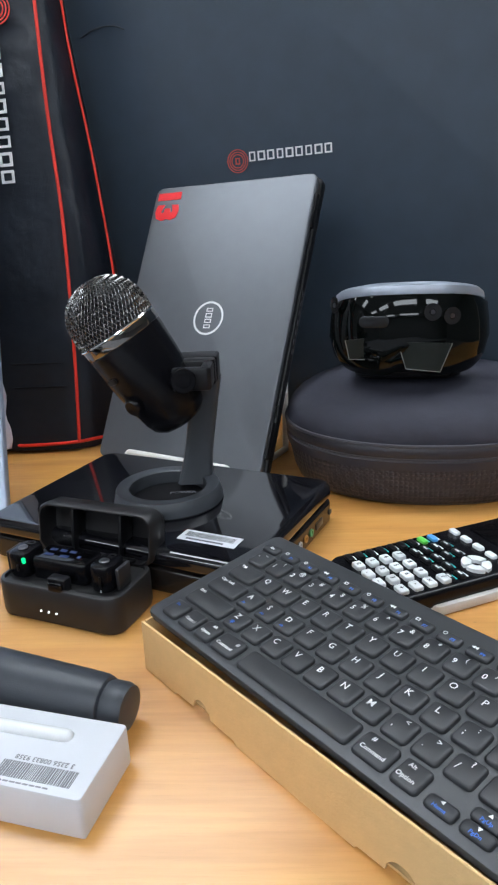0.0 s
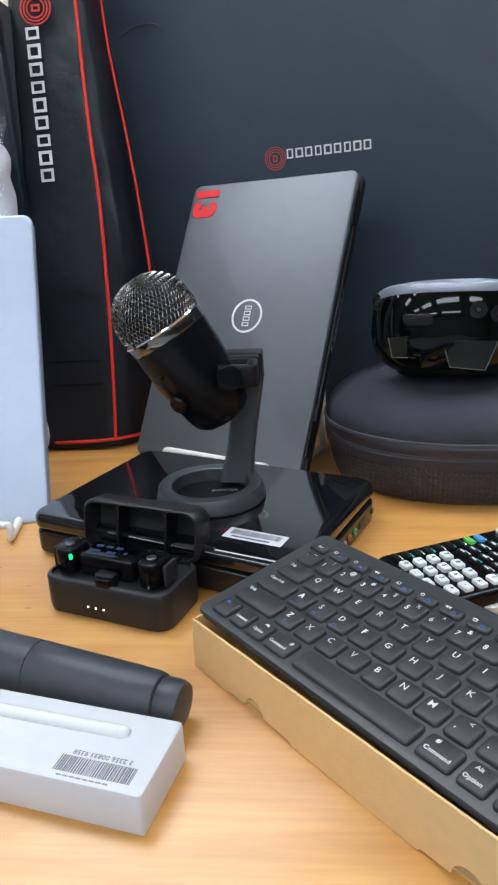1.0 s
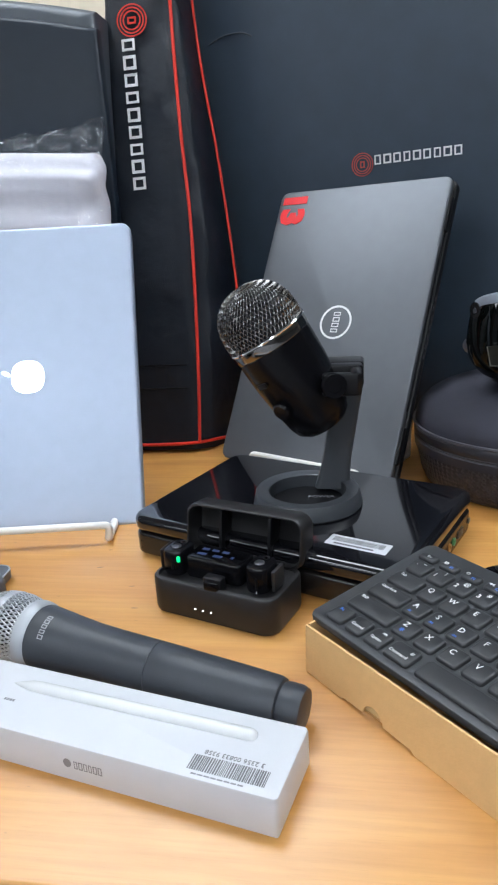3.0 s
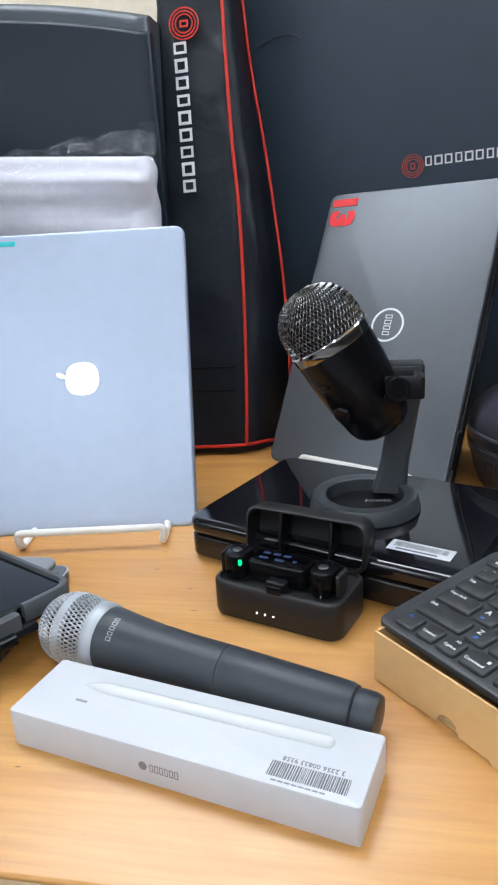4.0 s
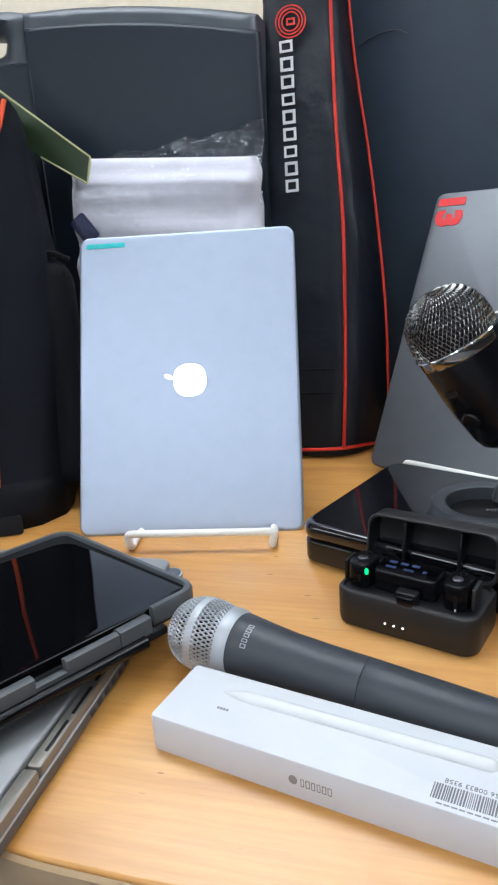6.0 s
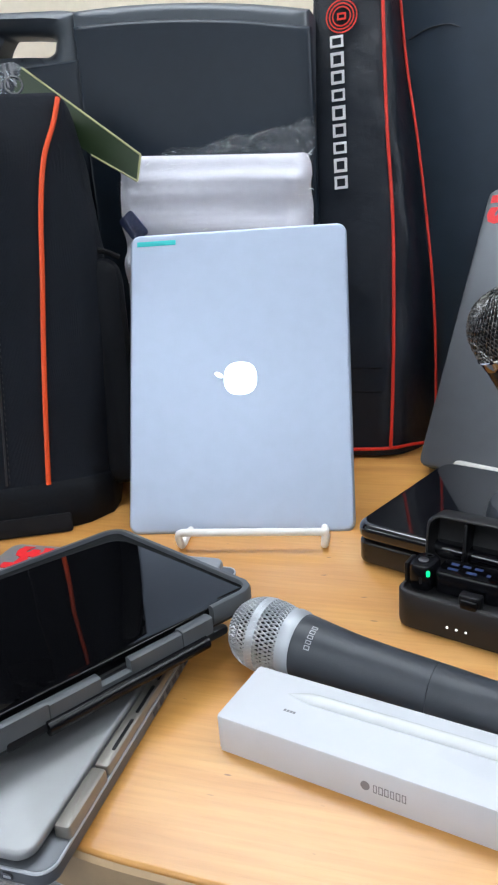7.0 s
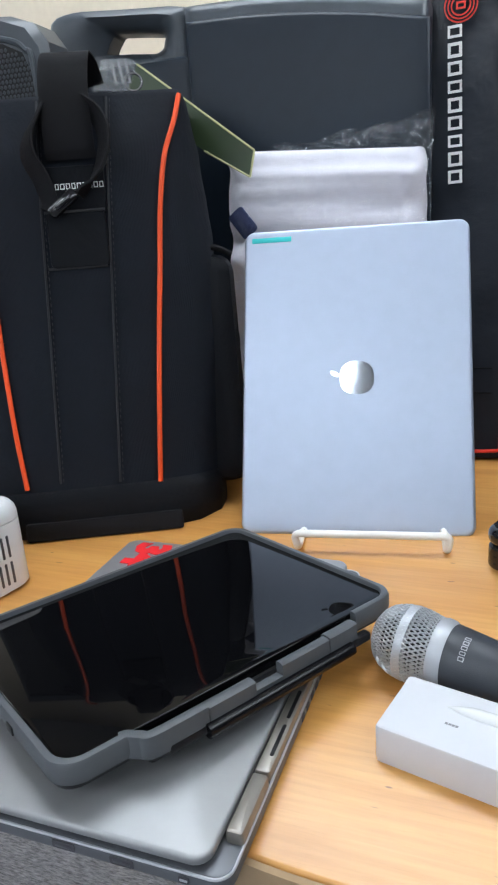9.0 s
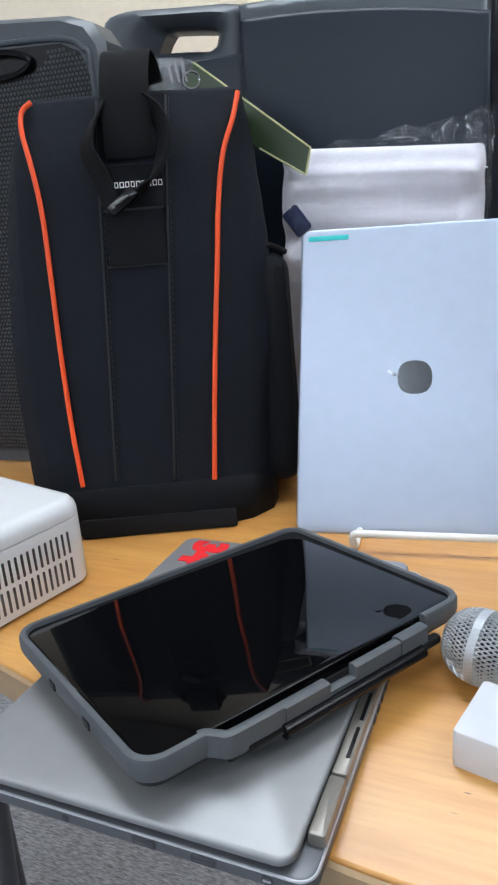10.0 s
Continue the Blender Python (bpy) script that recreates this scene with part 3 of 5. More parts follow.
# ---- white cloth in a clear bag ----
cl = thing("packed_cloth", "folded white cloth packed in a clear plastic bag", "packed garment", axes((-0.45, 0.385, 0.0), (1, 0.05, 0), (0, 0.04, 1)))
bm = nb()
rings = []
for j in range(50):
    h = 0.003 + 0.368 * (1 - (1 - j / 49) ** 1.6)
    edge = min(1, (0.372 - h) / 0.025)
    d = 0.062 * (0.35 + 0.65 * max(edge, 0) ** 0.5)
    w = 0.236 + 0.006 * math.sin(9 * h)
    ring = []
    for x, y in rrect(w, d, d * 0.48, 8):
        fold = 0.004 * math.sin(40 * x + 21 * h) + 0.011 * noise.noise(Vector((x * 20, h * 34, 1))) + 0.006 * noise.noise(Vector((x * 50, h * 70 + 20 * x, 7)))
        ring.append(Vector((x - 0.008 + 0.004 * noise.noise(Vector((h * 30, x * 9, 4))), h + 0.006 + 0.006 * noise.noise(Vector((x * 18, 3, y * 30))) - (0.007 * (x / 0.11) if h > 0.33 else 0) * ((h - 0.33) / 0.04 if h > 0.33 else 0), y + fold - 0.03)))
    rings.append(ring)
loft(bm, rings)
part("cloth", bm, TOWEL, cl, sharp=80)
bm = nb()
nx, ny = 56, 44
grid = {}
for i in range(nx + 1):
    for j in range(ny + 1):
        x = -0.112 + 0.232 * i / nx
        h = 0.2 + (0.186 + 0.004 * math.sin(19 * x + 1) + 0.026 * max(0, (x + 0.02) / 0.14) ** 1.5 + 0.012 * noise.noise(Vector((x * 30, 5, 0)))) * j / ny
        k = max(0, (h - 0.35) / 0.05)
        z = 0.018 - 0.04 * min(k, 1) + 0.012 * noise.noise(Vector((x * 20, h * 20, 0))) + 0.009 * abs(noise.noise(Vector((x * 38 + h * 40, h * 30 - x * 20, 3))))
        grid[i, j] = bm.verts.new((x, h + 0.004 * noise.noise(Vector((x * 60, 2, 0))), z))
for i in range(nx):
    for j in range(ny):
        bm.faces.new((grid[i, j], grid[i + 1, j], grid[i + 1, j + 1], grid[i, j + 1]))
film = part("plastic_bag", bm, FILM, cl, "crinkled clear plastic film", sharp=25)
film.visible_shadow = False
bm = nb()
slab(bm, 0.022, 0.034, 0.0, 0.003, 0.004, 0.001, 0, 0, axes((-0.098, 0.303, 0.016), (0.8, 0.6, 0), (-0.6, 0.8, 0)))
part("navy_tag", bm, NAVY, cl)

# ---- backpack ----
BU = Vector((0.901, 0.433, 0))
bp_m = axes((-0.586, 0.175, 0.049), BU, (-0.086, 0.179, 0.98))
pack = thing("backpack", "black canvas camera backpack with orange piping and a webbing handle", "backpack", bp_m)
PIP_R = [(0.0, 0.0), (0.006, 0.07), (0.014, 0.15), (0.022, 0.22), (0.029, 0.285), (0.038, 0.335), (0.051, 0.37), (0.0585, 0.397)]
PIP_L = [(-0.14, 0.004), (-0.145, 0.07), (-0.148, 0.155), (-0.149, 0.22), (-0.151, 0.29), (-0.158, 0.34), (-0.164, 0.37), (-0.163, 0.392), (-0.153, 0.402)]


def at_h(rows, h):
    for (x0, h0), (x1, h1) in zip(rows, rows[1:]):
        if h <= h1:
            return x0 + (x1 - x0) * (h - h0) / (h1 - h0)
    return rows[-1][0]


def pack_ring(h, k=1.0, back=0.15):
    hh = max(h, 0)
    xr, xl = at_h(PIP_R, hh), at_h(PIP_L, hh)
    side = k * at_h([(0.068, 0.0), (0.066, 0.15), (0.055, 0.265), (0.047, 0.3), (0.034, 0.345), (0.016, 0.38), (0.008, 0.4)], hh)
    lean = -0.9 * max(hh - 0.27, 0) ** 2
    pts = [(xl, 0.0), (xl + (xr - xl) * 0.2, 0.003), (xl + (xr - xl) * 0.4, 0.0045), (xl + (xr - xl) * 0.6, 0.0045), (xl + (xr - xl) * 0.8, 0.003), (xr, 0.0),
           (xr + side * 0.55, -0.012), (xr + side * 0.9, -0.035), (xr + side, -0.065), (xr + side, -back + 0.02), (xr + side - 0.02, -back),
           (xl - side + 0.02, -back), (xl - side, -back + 0.02), (xl - side, -0.065), (xl - side * 0.9, -0.035), (xl - side * 0.55, -0.012)]
    wave = 0.002 * noise.noise(Vector((h * 13, 2.0, 0)))
    return [Vector((x, h, z + lean + wave + 0.003 * noise.noise(Vector((x * 22, h * 17, 5))))) for x, z in pts]


bm = nb()
hs = [-0.045 + 0.445 * i / 36 for i in range(37)]
rings = [pack_ring(h) for h in hs]
cx = -0.05
for k, hh in ((0.97, 0.4045), (0.8, 0.4075), (0.4, 0.409)):
    rings.append([Vector((cx + (p.x - cx) * k, hh, (p.z + 0.07) * k - 0.07)) for p in pack_ring(0.4)])
loft(bm, rings)
part("body", bm, CLOTHBLK, pack, sharp=55)
for rows in (PIP_R, PIP_L):
    bm = nb()
    tube(bm, spline([(x, h, 0.0022 - 0.9 * max(h - 0.27, 0) ** 2) for x, h in rows], 6), 0.0027, 8)
    part("piping", bm, ORANGE, pack, "bright orange piping")
# padded base with a lower flap
bm = nb()
rings = []
for h, grow in ((-0.0535, -0.004), (-0.05, 0.002), (-0.03, 0.006), (-0.012, 0.006), (-0.002, 0.003), (0.003, -0.002)):
    rings.append([Vector((-0.068 + (p.x + 0.068) * (1 + grow * 4), h + 0.01 * (p.x + 0.068), p.z * 1.0 + grow)) for p in pack_ring(0.0)])
loft(bm, rings)
part("base", bm, NYLON, pack, sharp=50)
bm = nb()
slab(bm, 0.165, 0.02, 0.006, 0.012, 0.003, 0.002, -0.062, -0.041)
part("base_flap", bm, WEB, pack)
# centre panel seams
for a, b in (((-0.104, 0.008), (-0.086, 0.398)), ((-0.042, 0.004), (-0.0155, 0.398))):
    bm = nb()
    pts = [(a[0] + (b[0] - a[0]) * i / 20, a[1] + (b[1] - a[1]) * i / 20) for i in range(21)]
    tube(bm, [(x, h, 0.0054 - 0.9 * max(h - 0.27, 0) ** 2) for x, h in pts], 0.0012, 6)
    for i in range(60):
        k = (i + 0.5) / 60
        x, h = a[0] + (b[0] - a[0]) * k + 0.0032, a[1] + (b[1] - a[1]) * k
        z = 0.0057 - 0.9 * max(h - 0.27, 0) ** 2
        tube(bm, [(x, h - 0.0017, z), (x, h + 0.0017, z)], 0.0005, 4)
    part("seam", bm, SEAM, pack)
bm = nb()
slab(bm, 0.062, 0.047, 0.0, 0.0035, 0.003, 0.0015, 0, 0, pose(-0.0555, 0.305, 0.004))
part("label_patch", bm, NYLON, pack)
bm = nb()
wordmark(bm, 9, 0.05, 0.0058, pose(-0.05, 0.3085, 0.0077), 0.0004)
part("word_print", bm, INK, pack, "white print")
bm = nb()
slab(bm, 0.06, 0.056, 0.0, 0.005, 0.006, 0.0025, 0, 0, pose(-0.057, 0.256, 0.0035))
part("front_pocket", bm, NYLON, pack)
for xa, xb, hh, zz in ((-0.09, -0.03, 0.2285, 0.0062), (-0.087, -0.027, 0.284, 0.0078)):
    bm = nb()
    tube(bm, [(xa, hh, zz), (xb, hh, zz)], 0.0015, 6)
    part("pocket_hem", bm, SEAM, pack)


def band(bm, pts, width, thick, across):
    """A flat webbing strip along the points; across: its width direction at each point."""
    rings = []
    pts = spline(pts, 8)
    k = len(pts)
    for i, p in enumerate(pts):
        t = (pts[min(i + 1, k - 1)] - pts[max(i - 1, 0)]).normalized()
        q = i / (k - 1)
        ac = Vector(across[0]).lerp(Vector(across[1]), q)
        ac = (ac - t * ac.dot(t)).normalized()
        nn = t.cross(ac)
        w = width[0] + (width[1] - width[0]) * q
        rings.append([p + ac * sx * w / 2 + nn * sz * thick / 2 for sx, sz in ((-1, -0.5), (-0.9, -1), (0.9, -1), (1, -0.5), (1, 0.5), (0.9, 1), (-0.9, 1), (-1, 0.5))])
    loft(bm, rings)


bm = nb()
band(bm, [(-0.04, 0.415, -0.03), (-0.045, 0.432, -0.012), (-0.05, 0.432, 0.01), (-0.054, 0.4, 0.017), (-0.055, 0.35, 0.012), (-0.055, 0.335, 0.006)], (0.046, 0.05), 0.004, ((1, 0, 0), (1, 0, 0)))
part("handle_strap", bm, WEB, pack)
bm = nb()
band(bm, [(-0.037, 0.385, 0.006), (-0.024, 0.37, 0.014), (-0.019, 0.35, 0.018), (-0.025, 0.328, 0.016), (-0.036, 0.311, 0.014), (-0.05, 0.298, 0.013)], (0.03, 0.016), 0.0035, ((0.3, 0.2, 1), (0.7, 0.7, 0.2)))
part("handle_loop", bm, WEB, pack)
bm = nb()
band(bm, [(-0.08, 0.385, 0.006), (-0.092, 0.362, 0.014), (-0.096, 0.34, 0.014), (-0.086, 0.316, 0.013), (-0.08, 0.294, 0.012), (-0.083, 0.285, 0.014)], (0.03, 0.014), 0.0035, ((0.3, 0, 1), (1, 0.1, 0)))
part("handle_loop", bm, WEB, pack)
buckle = nb()
slab(buckle, 0.034, 0.012, -0.004, 0.005, 0.004, 0.002, 0, 0, axes((-0.066, 0.29, 0.017), (0.8, 0.6, 0.05), (-0.6, 0.8, 0)))
slab(buckle, 0.018, 0.006, 0.004, 0.008, 0.003, 0.001, 0, 0, axes((-0.066, 0.29, 0.017), (0.8, 0.6, 0.05), (-0.6, 0.8, 0)))
part("buckle", buckle, GLOSS, pack, "glossy black clip buckle")
bm = nb()
slab(bm, 0.05, 0.255, -0.125, -0.035, 0.02, 0.018, 0, 0, pose(0.076, 0.112, 0.0))
part("side_pocket", bm, NYLON, pack)
bm = nb()
tube(bm, spline([(0.06, 0.24, -0.045), (0.08, 0.247, -0.05), (0.1, 0.24, -0.06)]), 0.0035, 8)
part("pocket_rim", bm, WEB, pack)
bm = nb()
ring_pts = [(0.012 + 0.009 * math.cos(q * math.pi / 8), 0.424 + 0.009 * math.sin(q * math.pi / 8), -0.045) for q in range(16)]
tube(bm, ring_pts, 0.0014, 6, closed=True)
part("split_ring", bm, CHROME, pack)

# ---- hang tag in a clear sleeve ----
tag = thing("hang_tag", "dark green card tag in a clear sleeve hanging from the backpack", "tag", axes((-0.523, 0.362, 0.381), (1, 0.06, 0), (0, 0.1, 1)))
TAG = [(-0.137, 0.106), (0.0, 0.0), (-0.006, -0.028), (-0.06, 0.005), (-0.155, 0.075)]
bm = nb()
prism(bm, TAG, -0.0006, 0.0006)
part("card", bm, GREEN, tag)
bm = nb()
for (ax, ay), (bx, by) in zip(TAG, TAG[1:4]):
    tube(bm, [(ax, ay, 0), (bx, by, 0)], 0.0013, 6)
part("card_edge", bm, EDGEY, tag, "pale yellow edge")
bm = nb()
prism(bm, [(-0.205, 0.1), (-0.185, 0.116), (-0.15, 0.114), (-0.135, 0.106), (-0.15, 0.076), (-0.19, 0.07)], -0.0008, 0.0008)
part("sleeve", bm, FILM, tag).visible_shadow = False
bm = nb()
for x in (-0.166, -0.157, -0.148):
    prism(bm, [(x, 0.088), (x + 0.003, 0.086), (x - 0.002, 0.112), (x - 0.005, 0.113)], 0.001, 0.0014)
part("sleeve_print", bm, GREYINK, tag)


# ---- silver laptop standing on edge ----
mb = thing("silver_laptop", "closed silver aluminium laptop standing on edge in a wire rack", "laptop", axes((-0.395, 0.254, 0.154), (0.984, 0.178, -0.004), (-0.07, 0.406, 0.911)))
bm = nb()
slab(bm, 0.2335, 0.323, -0.0075, 0.0, 0.011, 0.0052, 0.0045, -0.0075, n=8, bn=5)
part("lid", bm, ALU, mb)
bm = nb()
slab(bm, 0.2325, 0.322, -0.0165, -0.0082, 0.011, 0.003, 0.0045, -0.0075, n=8, bn=3)
part("base", bm, ALU, mb)
bm = nb()
blob = []
for i in range(48):
    a = 2 * math.pi * i / 48
    r = 0.0178 - 0.0006 * math.cos(4 * a)
    blob.append((0.0068 + r * math.cos(a), -0.0085 + r * math.sin(a)))
prism(bm, blob, -0.0002, 0.0004)
leaf = [(-0.0158 + 0.0044 * math.cos(2 * math.pi * i / 20), -0.0042 + 0.0024 * math.sin(2 * math.pi * i / 20) - 0.0018 * math.cos(2 * math.pi * i / 20)) for i in range(20)]
prism(bm, leaf, -0.0002, 0.0004)
part("emblem", bm, MIRROR, mb, "polished silver emblem")
bm = nb()
slab(bm, 0.0425, 0.0055, 0.0, 0.0004, 0.0003, 0.0001, -0.082, 0.1435, pose(0, 0, 0, 0, 0, 0.3))
part("tape_strip", bm, TEAL, mb, "teal tape strip")


def bent(pts, r, n=5):
    """A line of straight runs with its corners rounded to r."""
    pts = [Vector(p) for p in pts]
    out = [pts[0]]
    for a, b, c in zip(pts, pts[1:], pts[2:]):
        p, q = b + (a - b).normalized() * r, b + (c - b).normalized() * r
        out += [(1 - t) ** 2 * p + 2 * t * (1 - t) * b + t * t * q for t in (i / n for i in range(n + 1))]
    return out + [pts[-1]]


def wire_rack(m, w=0.145, lip=0.019):
    """A plate rack of bent white wire: a lip at the front, side rails and a back."""
    t = thing("plate_rack", "white coated wire plate rack holding a laptop", "rack", m, "wire racks")
    r = 0.0038
    bm = nb()
    x = w / 2
    tube(bm, bent([(-x + 0.003, 0.03, r), (-x + 0.003, -0.006, r), (-x, -0.006, lip), (x, -0.006, lip), (x - 0.003, -0.006, r), (x - 0.003, 0.03, r)], 0.006), r, 10)
    part("front_lip", bm, WIRE, t)
    for s in (-1, 1):
        bm = nb()
        tube(bm, [(s * (x - 0.004), 0.028, r), (s * (x - 0.004), 0.13, r), (s * (x - 0.006), 0.135, 0.012), (s * (x - 0.012), 0.15, 0.11)], r, 10)
        part("side_rail", bm, WIRE, t)
    bm = nb()
    tube(bm, [(-x + 0.012, 0.15, 0.11), (x - 0.012, 0.15, 0.11)], r, 10)
    part("back_bar", bm, WIRE, t)
    return t


wire_rack(pose(-0.357, 0.158, 0, 0, 0, 9.0))

# ---- dark laptops ----


def business_laptop(m, label, lid_mat, number, w=0.235, h=0.352, ports=False):
    """Seen on its lid: x across, y along the hinge side (at +x), z out of the lid."""
    t = thing("dark_laptop", label, "laptop", m, "numbered laptops")
    bm = nb()
    ins = 0.0112 if ports else 0.003
    lip = 0.0016 if ports else 0.0
    slab(bm, w - ins, h - lip, -0.0062 if ports else -0.008, 0.0, 0.01, 0.0022, -ins / 2, lip / 2, n=6, bn=3)
    part("lid", bm, lid_mat, t)
    bm = nb()
    slab(bm, w, h, -0.0185, -0.0085, 0.01, 0.0025, 0, 0, n=6, bn=3)
    part("base", bm, DELLG if ports else BLACK, t)
    if ports:
        # thin silver line drawn in for the highlight on the base's top edge
        bm = nb()
        tube(bm, [(x, y, -0.0094) for x, y in rrect(w - 0.0012, h - 0.0012, 0.0095, 6)], 0.0009, 6, closed=True)
        part("edge_highlight", bm, SILVER, t, "silver line for the highlight along the base edge")
        bm = nb()
        slab(bm, w - ins - 0.006, h - 0.009, -0.0095, -0.0055, 0.008, 0.0005, -ins / 2, 0.002)
        part("gasket", bm, BLACK, t)
    for y0, y1 in ((-h / 2 + 0.022, -h / 2 + 0.064), (h / 2 - 0.064, h / 2 - 0.022)):
        bm = nb()
        slab(bm, 0.0098 if ports else 0.01, y1 - y0, -0.0125, -0.0012, 0.002, 0.002, w / 2 - (0.0055 if ports else 0.0057), (y0 + y1) / 2, pose(0, 0, 0 if ports else -0.002))
        part("hinge", bm, HINGE if ports else BLACK, t)
    bm = nb()
    top = -0.0022 if ports else -0.004
    slab(bm, 0.0095, h - 0.132 if ports else h - 0.16, -0.0095, top, 0.002, 0.0015, w / 2 - (0.0056 if ports else 0.007), 0)
    part("spine", bm, HINGE if ports else BLACK, t)
    for i in range(5):
        bm = nb()
        slab(bm, 0.0024, 0.027, top - 0.0006, top + 0.0003, 0.001, 0.0002, w / 2 - 0.0042, -0.066 + i * 0.033)
        part("vent", bm, BLACK, t)
    for i in range(7):
        bm = nb()
        slab(bm, 0.001, 0.006, -0.0155, -0.0115, 0.0005, 0.0004, w / 2 + 0.0001, -0.03 + i * 0.011)
        part("side_vent", bm, DARKINK, t)
    part("number_sticker", text_mesh(number, 0.044, REDVINYL, 0.0003, 0.0027), None, t, "red vinyl number", axes((-w / 2 + 0.0215, h / 2 - 0.024, 0.0004), (0, -1, 0), (1, 0, 0)))
    if ports:
        for x, ww, hh, mat in ((0.055, 0.014, 0.005, BLACK), (0.02, 0.014, 0.005, BLACK), (-0.03, 0.004, 0.004, BLACK), (0.09, 0.006, 0.004, SILVER)):
            bm = nb()
            slab(bm, ww, hh, 0, 0.0006, 0.001, 0.0002, 0, 0, axes((x, -h / 2 - 0.0003, -0.0132), (1, 0, 0), (0, 0, 1)))
            port = part("port", bm, DARKINK, t)
            bm = nb()
            slab(bm, ww * 0.7, hh * 0.35, 0.0005, 0.0009, 0.0003, 0.0001, 0, 0, axes((x, -h / 2 - 0.0003, -0.0132), (1, 0, 0), (0, 0, 1)))
            part("contact", bm, mat if mat is SILVER else STEEL, port)
    return t


dm = axes((-0.0765, 0.398, 0.167), (0.205, -0.111, 0.006), (0.052, 0.161, 0.292))
dell = business_laptop(dm, "closed dark grey laptop numbered 13 leaning upright in a wire rack", DELLG, "13", 0.2295, 0.349)
bm = nb()
lm = axes((0.005, 0.002, 0.0002), (0, -1, 0), (1, 0, 0))
ring_flat(bm, 0.0205, 0.0024, 0.0004, lm, 36)
part("ring_mark", bm, INK, dell, "white ring print")
bm = nb()
wordmark(bm, 4, 0.027, 0.009, lm, 0.0004)
part("word_print", bm, INK, dell, "white print")
wire_rack(pose(-0.107, 0.318, 0, 0, 0, -28.0), 0.14, 0.026)

gl = business_laptop(pose(-0.4655, -0.0605, 0.0187, 0, 0, 0.5), "closed grey metal laptop numbered 34 hanging over the table edge", GREY, "34", 0.228, 0.316, True)
for o in gl.children:
    if o.name.startswith("number_sticker"):
        o.matrix_basis = axes((-0.114 + 0.03, 0.158 - 0.028, 0.0004), (0, -1, 0), (1, 0, 0))

# ---- tablet in a grey rubber case ----
tb = thing("tablet", "black tablet in a grey rugged rubber case lying on a laptop", "tablet", pose(-0.4545, -0.047, 0.0256, 0, 0, 60.0 - 90) @ pose(0, 0, 0, -1.4, -2.05, 0))
TW, TH, TZ, TY = 0.194, 0.268, 0.0185, -0.007
bm = nb()
slab(bm, TW - 0.004, TH - 0.004, 0.0, 0.008, 0.014, 0.003, 0, TY, n=6)
part("back_shell", bm, BLACK, tb)
# a bumper round three sides and the corners, open along the stylus slot
SLOT0, SLOT1 = -0.099, 0.081
PROFILE = ((0.001, 0.004), (0.0, 0.008), (0.0, TZ - 0.003), (0.001, TZ - 0.0008), (0.003, TZ), (0.0048, TZ - 0.0005), (0.0056, TZ - 0.0026), (0.0056, 0.004))
rims = []
for ins, z in PROFILE:
    line = rrect(TW - 2 * ins, TH - 2 * ins, 0.017 - ins * 0.6, 8, 0, TY)
    rims.append([(TW / 2 - ins, SLOT1)] + line + [(TW / 2 - ins, SLOT0)])
bm = nb()
loft(bm, [[Vector((*rims[k][i], PROFILE[k][1])) for k in range(len(PROFILE))] for i in range(len(rims[0]))])
part("bumper", bm, RUBBER, tb)
bm = nb()
slab(bm, 0.1822, 0.2562, 0.006, TZ - 0.003, 0.0105, 0.0012, 0.0006, TY, n=8, bn=3)
glass = part("glass", bm, SCREEN, tb, "glossy black glass")
bm = nb()
tube(bm, [(0.0908, SLOT0 + 0.002, TZ - 0.0042), (0.0908, SLOT1 - 0.002, TZ - 0.0042)], 0.0004, 6)
part("metal_edge", bm, GREY, glass, "thin bright metal edge")
# the outer wall of the stylus slot, stepping out from the corner and cut by latches
for rows, z0, z1, thick in (
    ([(0.0925, -0.1025), (0.0938, -0.0985), (0.0995, -0.0935), (0.1035, -0.089), (0.1042, -0.07), (0.1042, -0.053)], 0.003, TZ, 0.0062),
    ([(0.1036, -0.0525), (0.1036, -0.03), (0.1036, -0.018)], 0.001, TZ - 0.0012, 0.0078),
    ([(0.1036, -0.0176), (0.1036, -0.008), (0.1036, 0.0042)], 0.001, 0.0105, 0.006),
    ([(0.1032, 0.0046), (0.1034, 0.01), (0.1034, 0.045)], 0.001, TZ - 0.0006, 0.0068),
    ([(0.103, 0.0456), (0.103, 0.06), (0.1026, 0.0715)], 0.001, TZ + 0.0003, 0.0085),
):
    bm = nb()
    band(bm, [(x, y, (z0 + z1) / 2) for x, y in rows], (z1 - z0, z1 - z0), thick, ((0, 0, 1), (0, 0, 1)))
    part("latch_block", bm, RUBBER, tb)
bm = nb()
slab(bm, 0.017, 0.168, 0.0006, 0.0075, 0.003, 0.0015, 0.0975, -0.0085)
part("slot_floor", bm, BLACK, tb)
bm = nb()
slab(bm, 0.007, 0.165, 0.0005, 0.007, 0.002, 0.002, 0.1045, 0.002)
part("pen_flap", bm, BLACK, tb)
bm = nb()
tube(bm, [(0.1085, -0.056, 0.0035), (0.1085, 0.064, 0.0035)], 0.0045, 12)
part("pen_tube", bm, SATIN, tb)
for x in (-0.022, 0.03):
    bm = nb()
    slab(bm, 0.009, 0.0014, 0.006, 0.012, 0.001, 0.0008, x, TY - TH / 2 - 0.0003)
    part("side_button", bm, BLACK, tb)

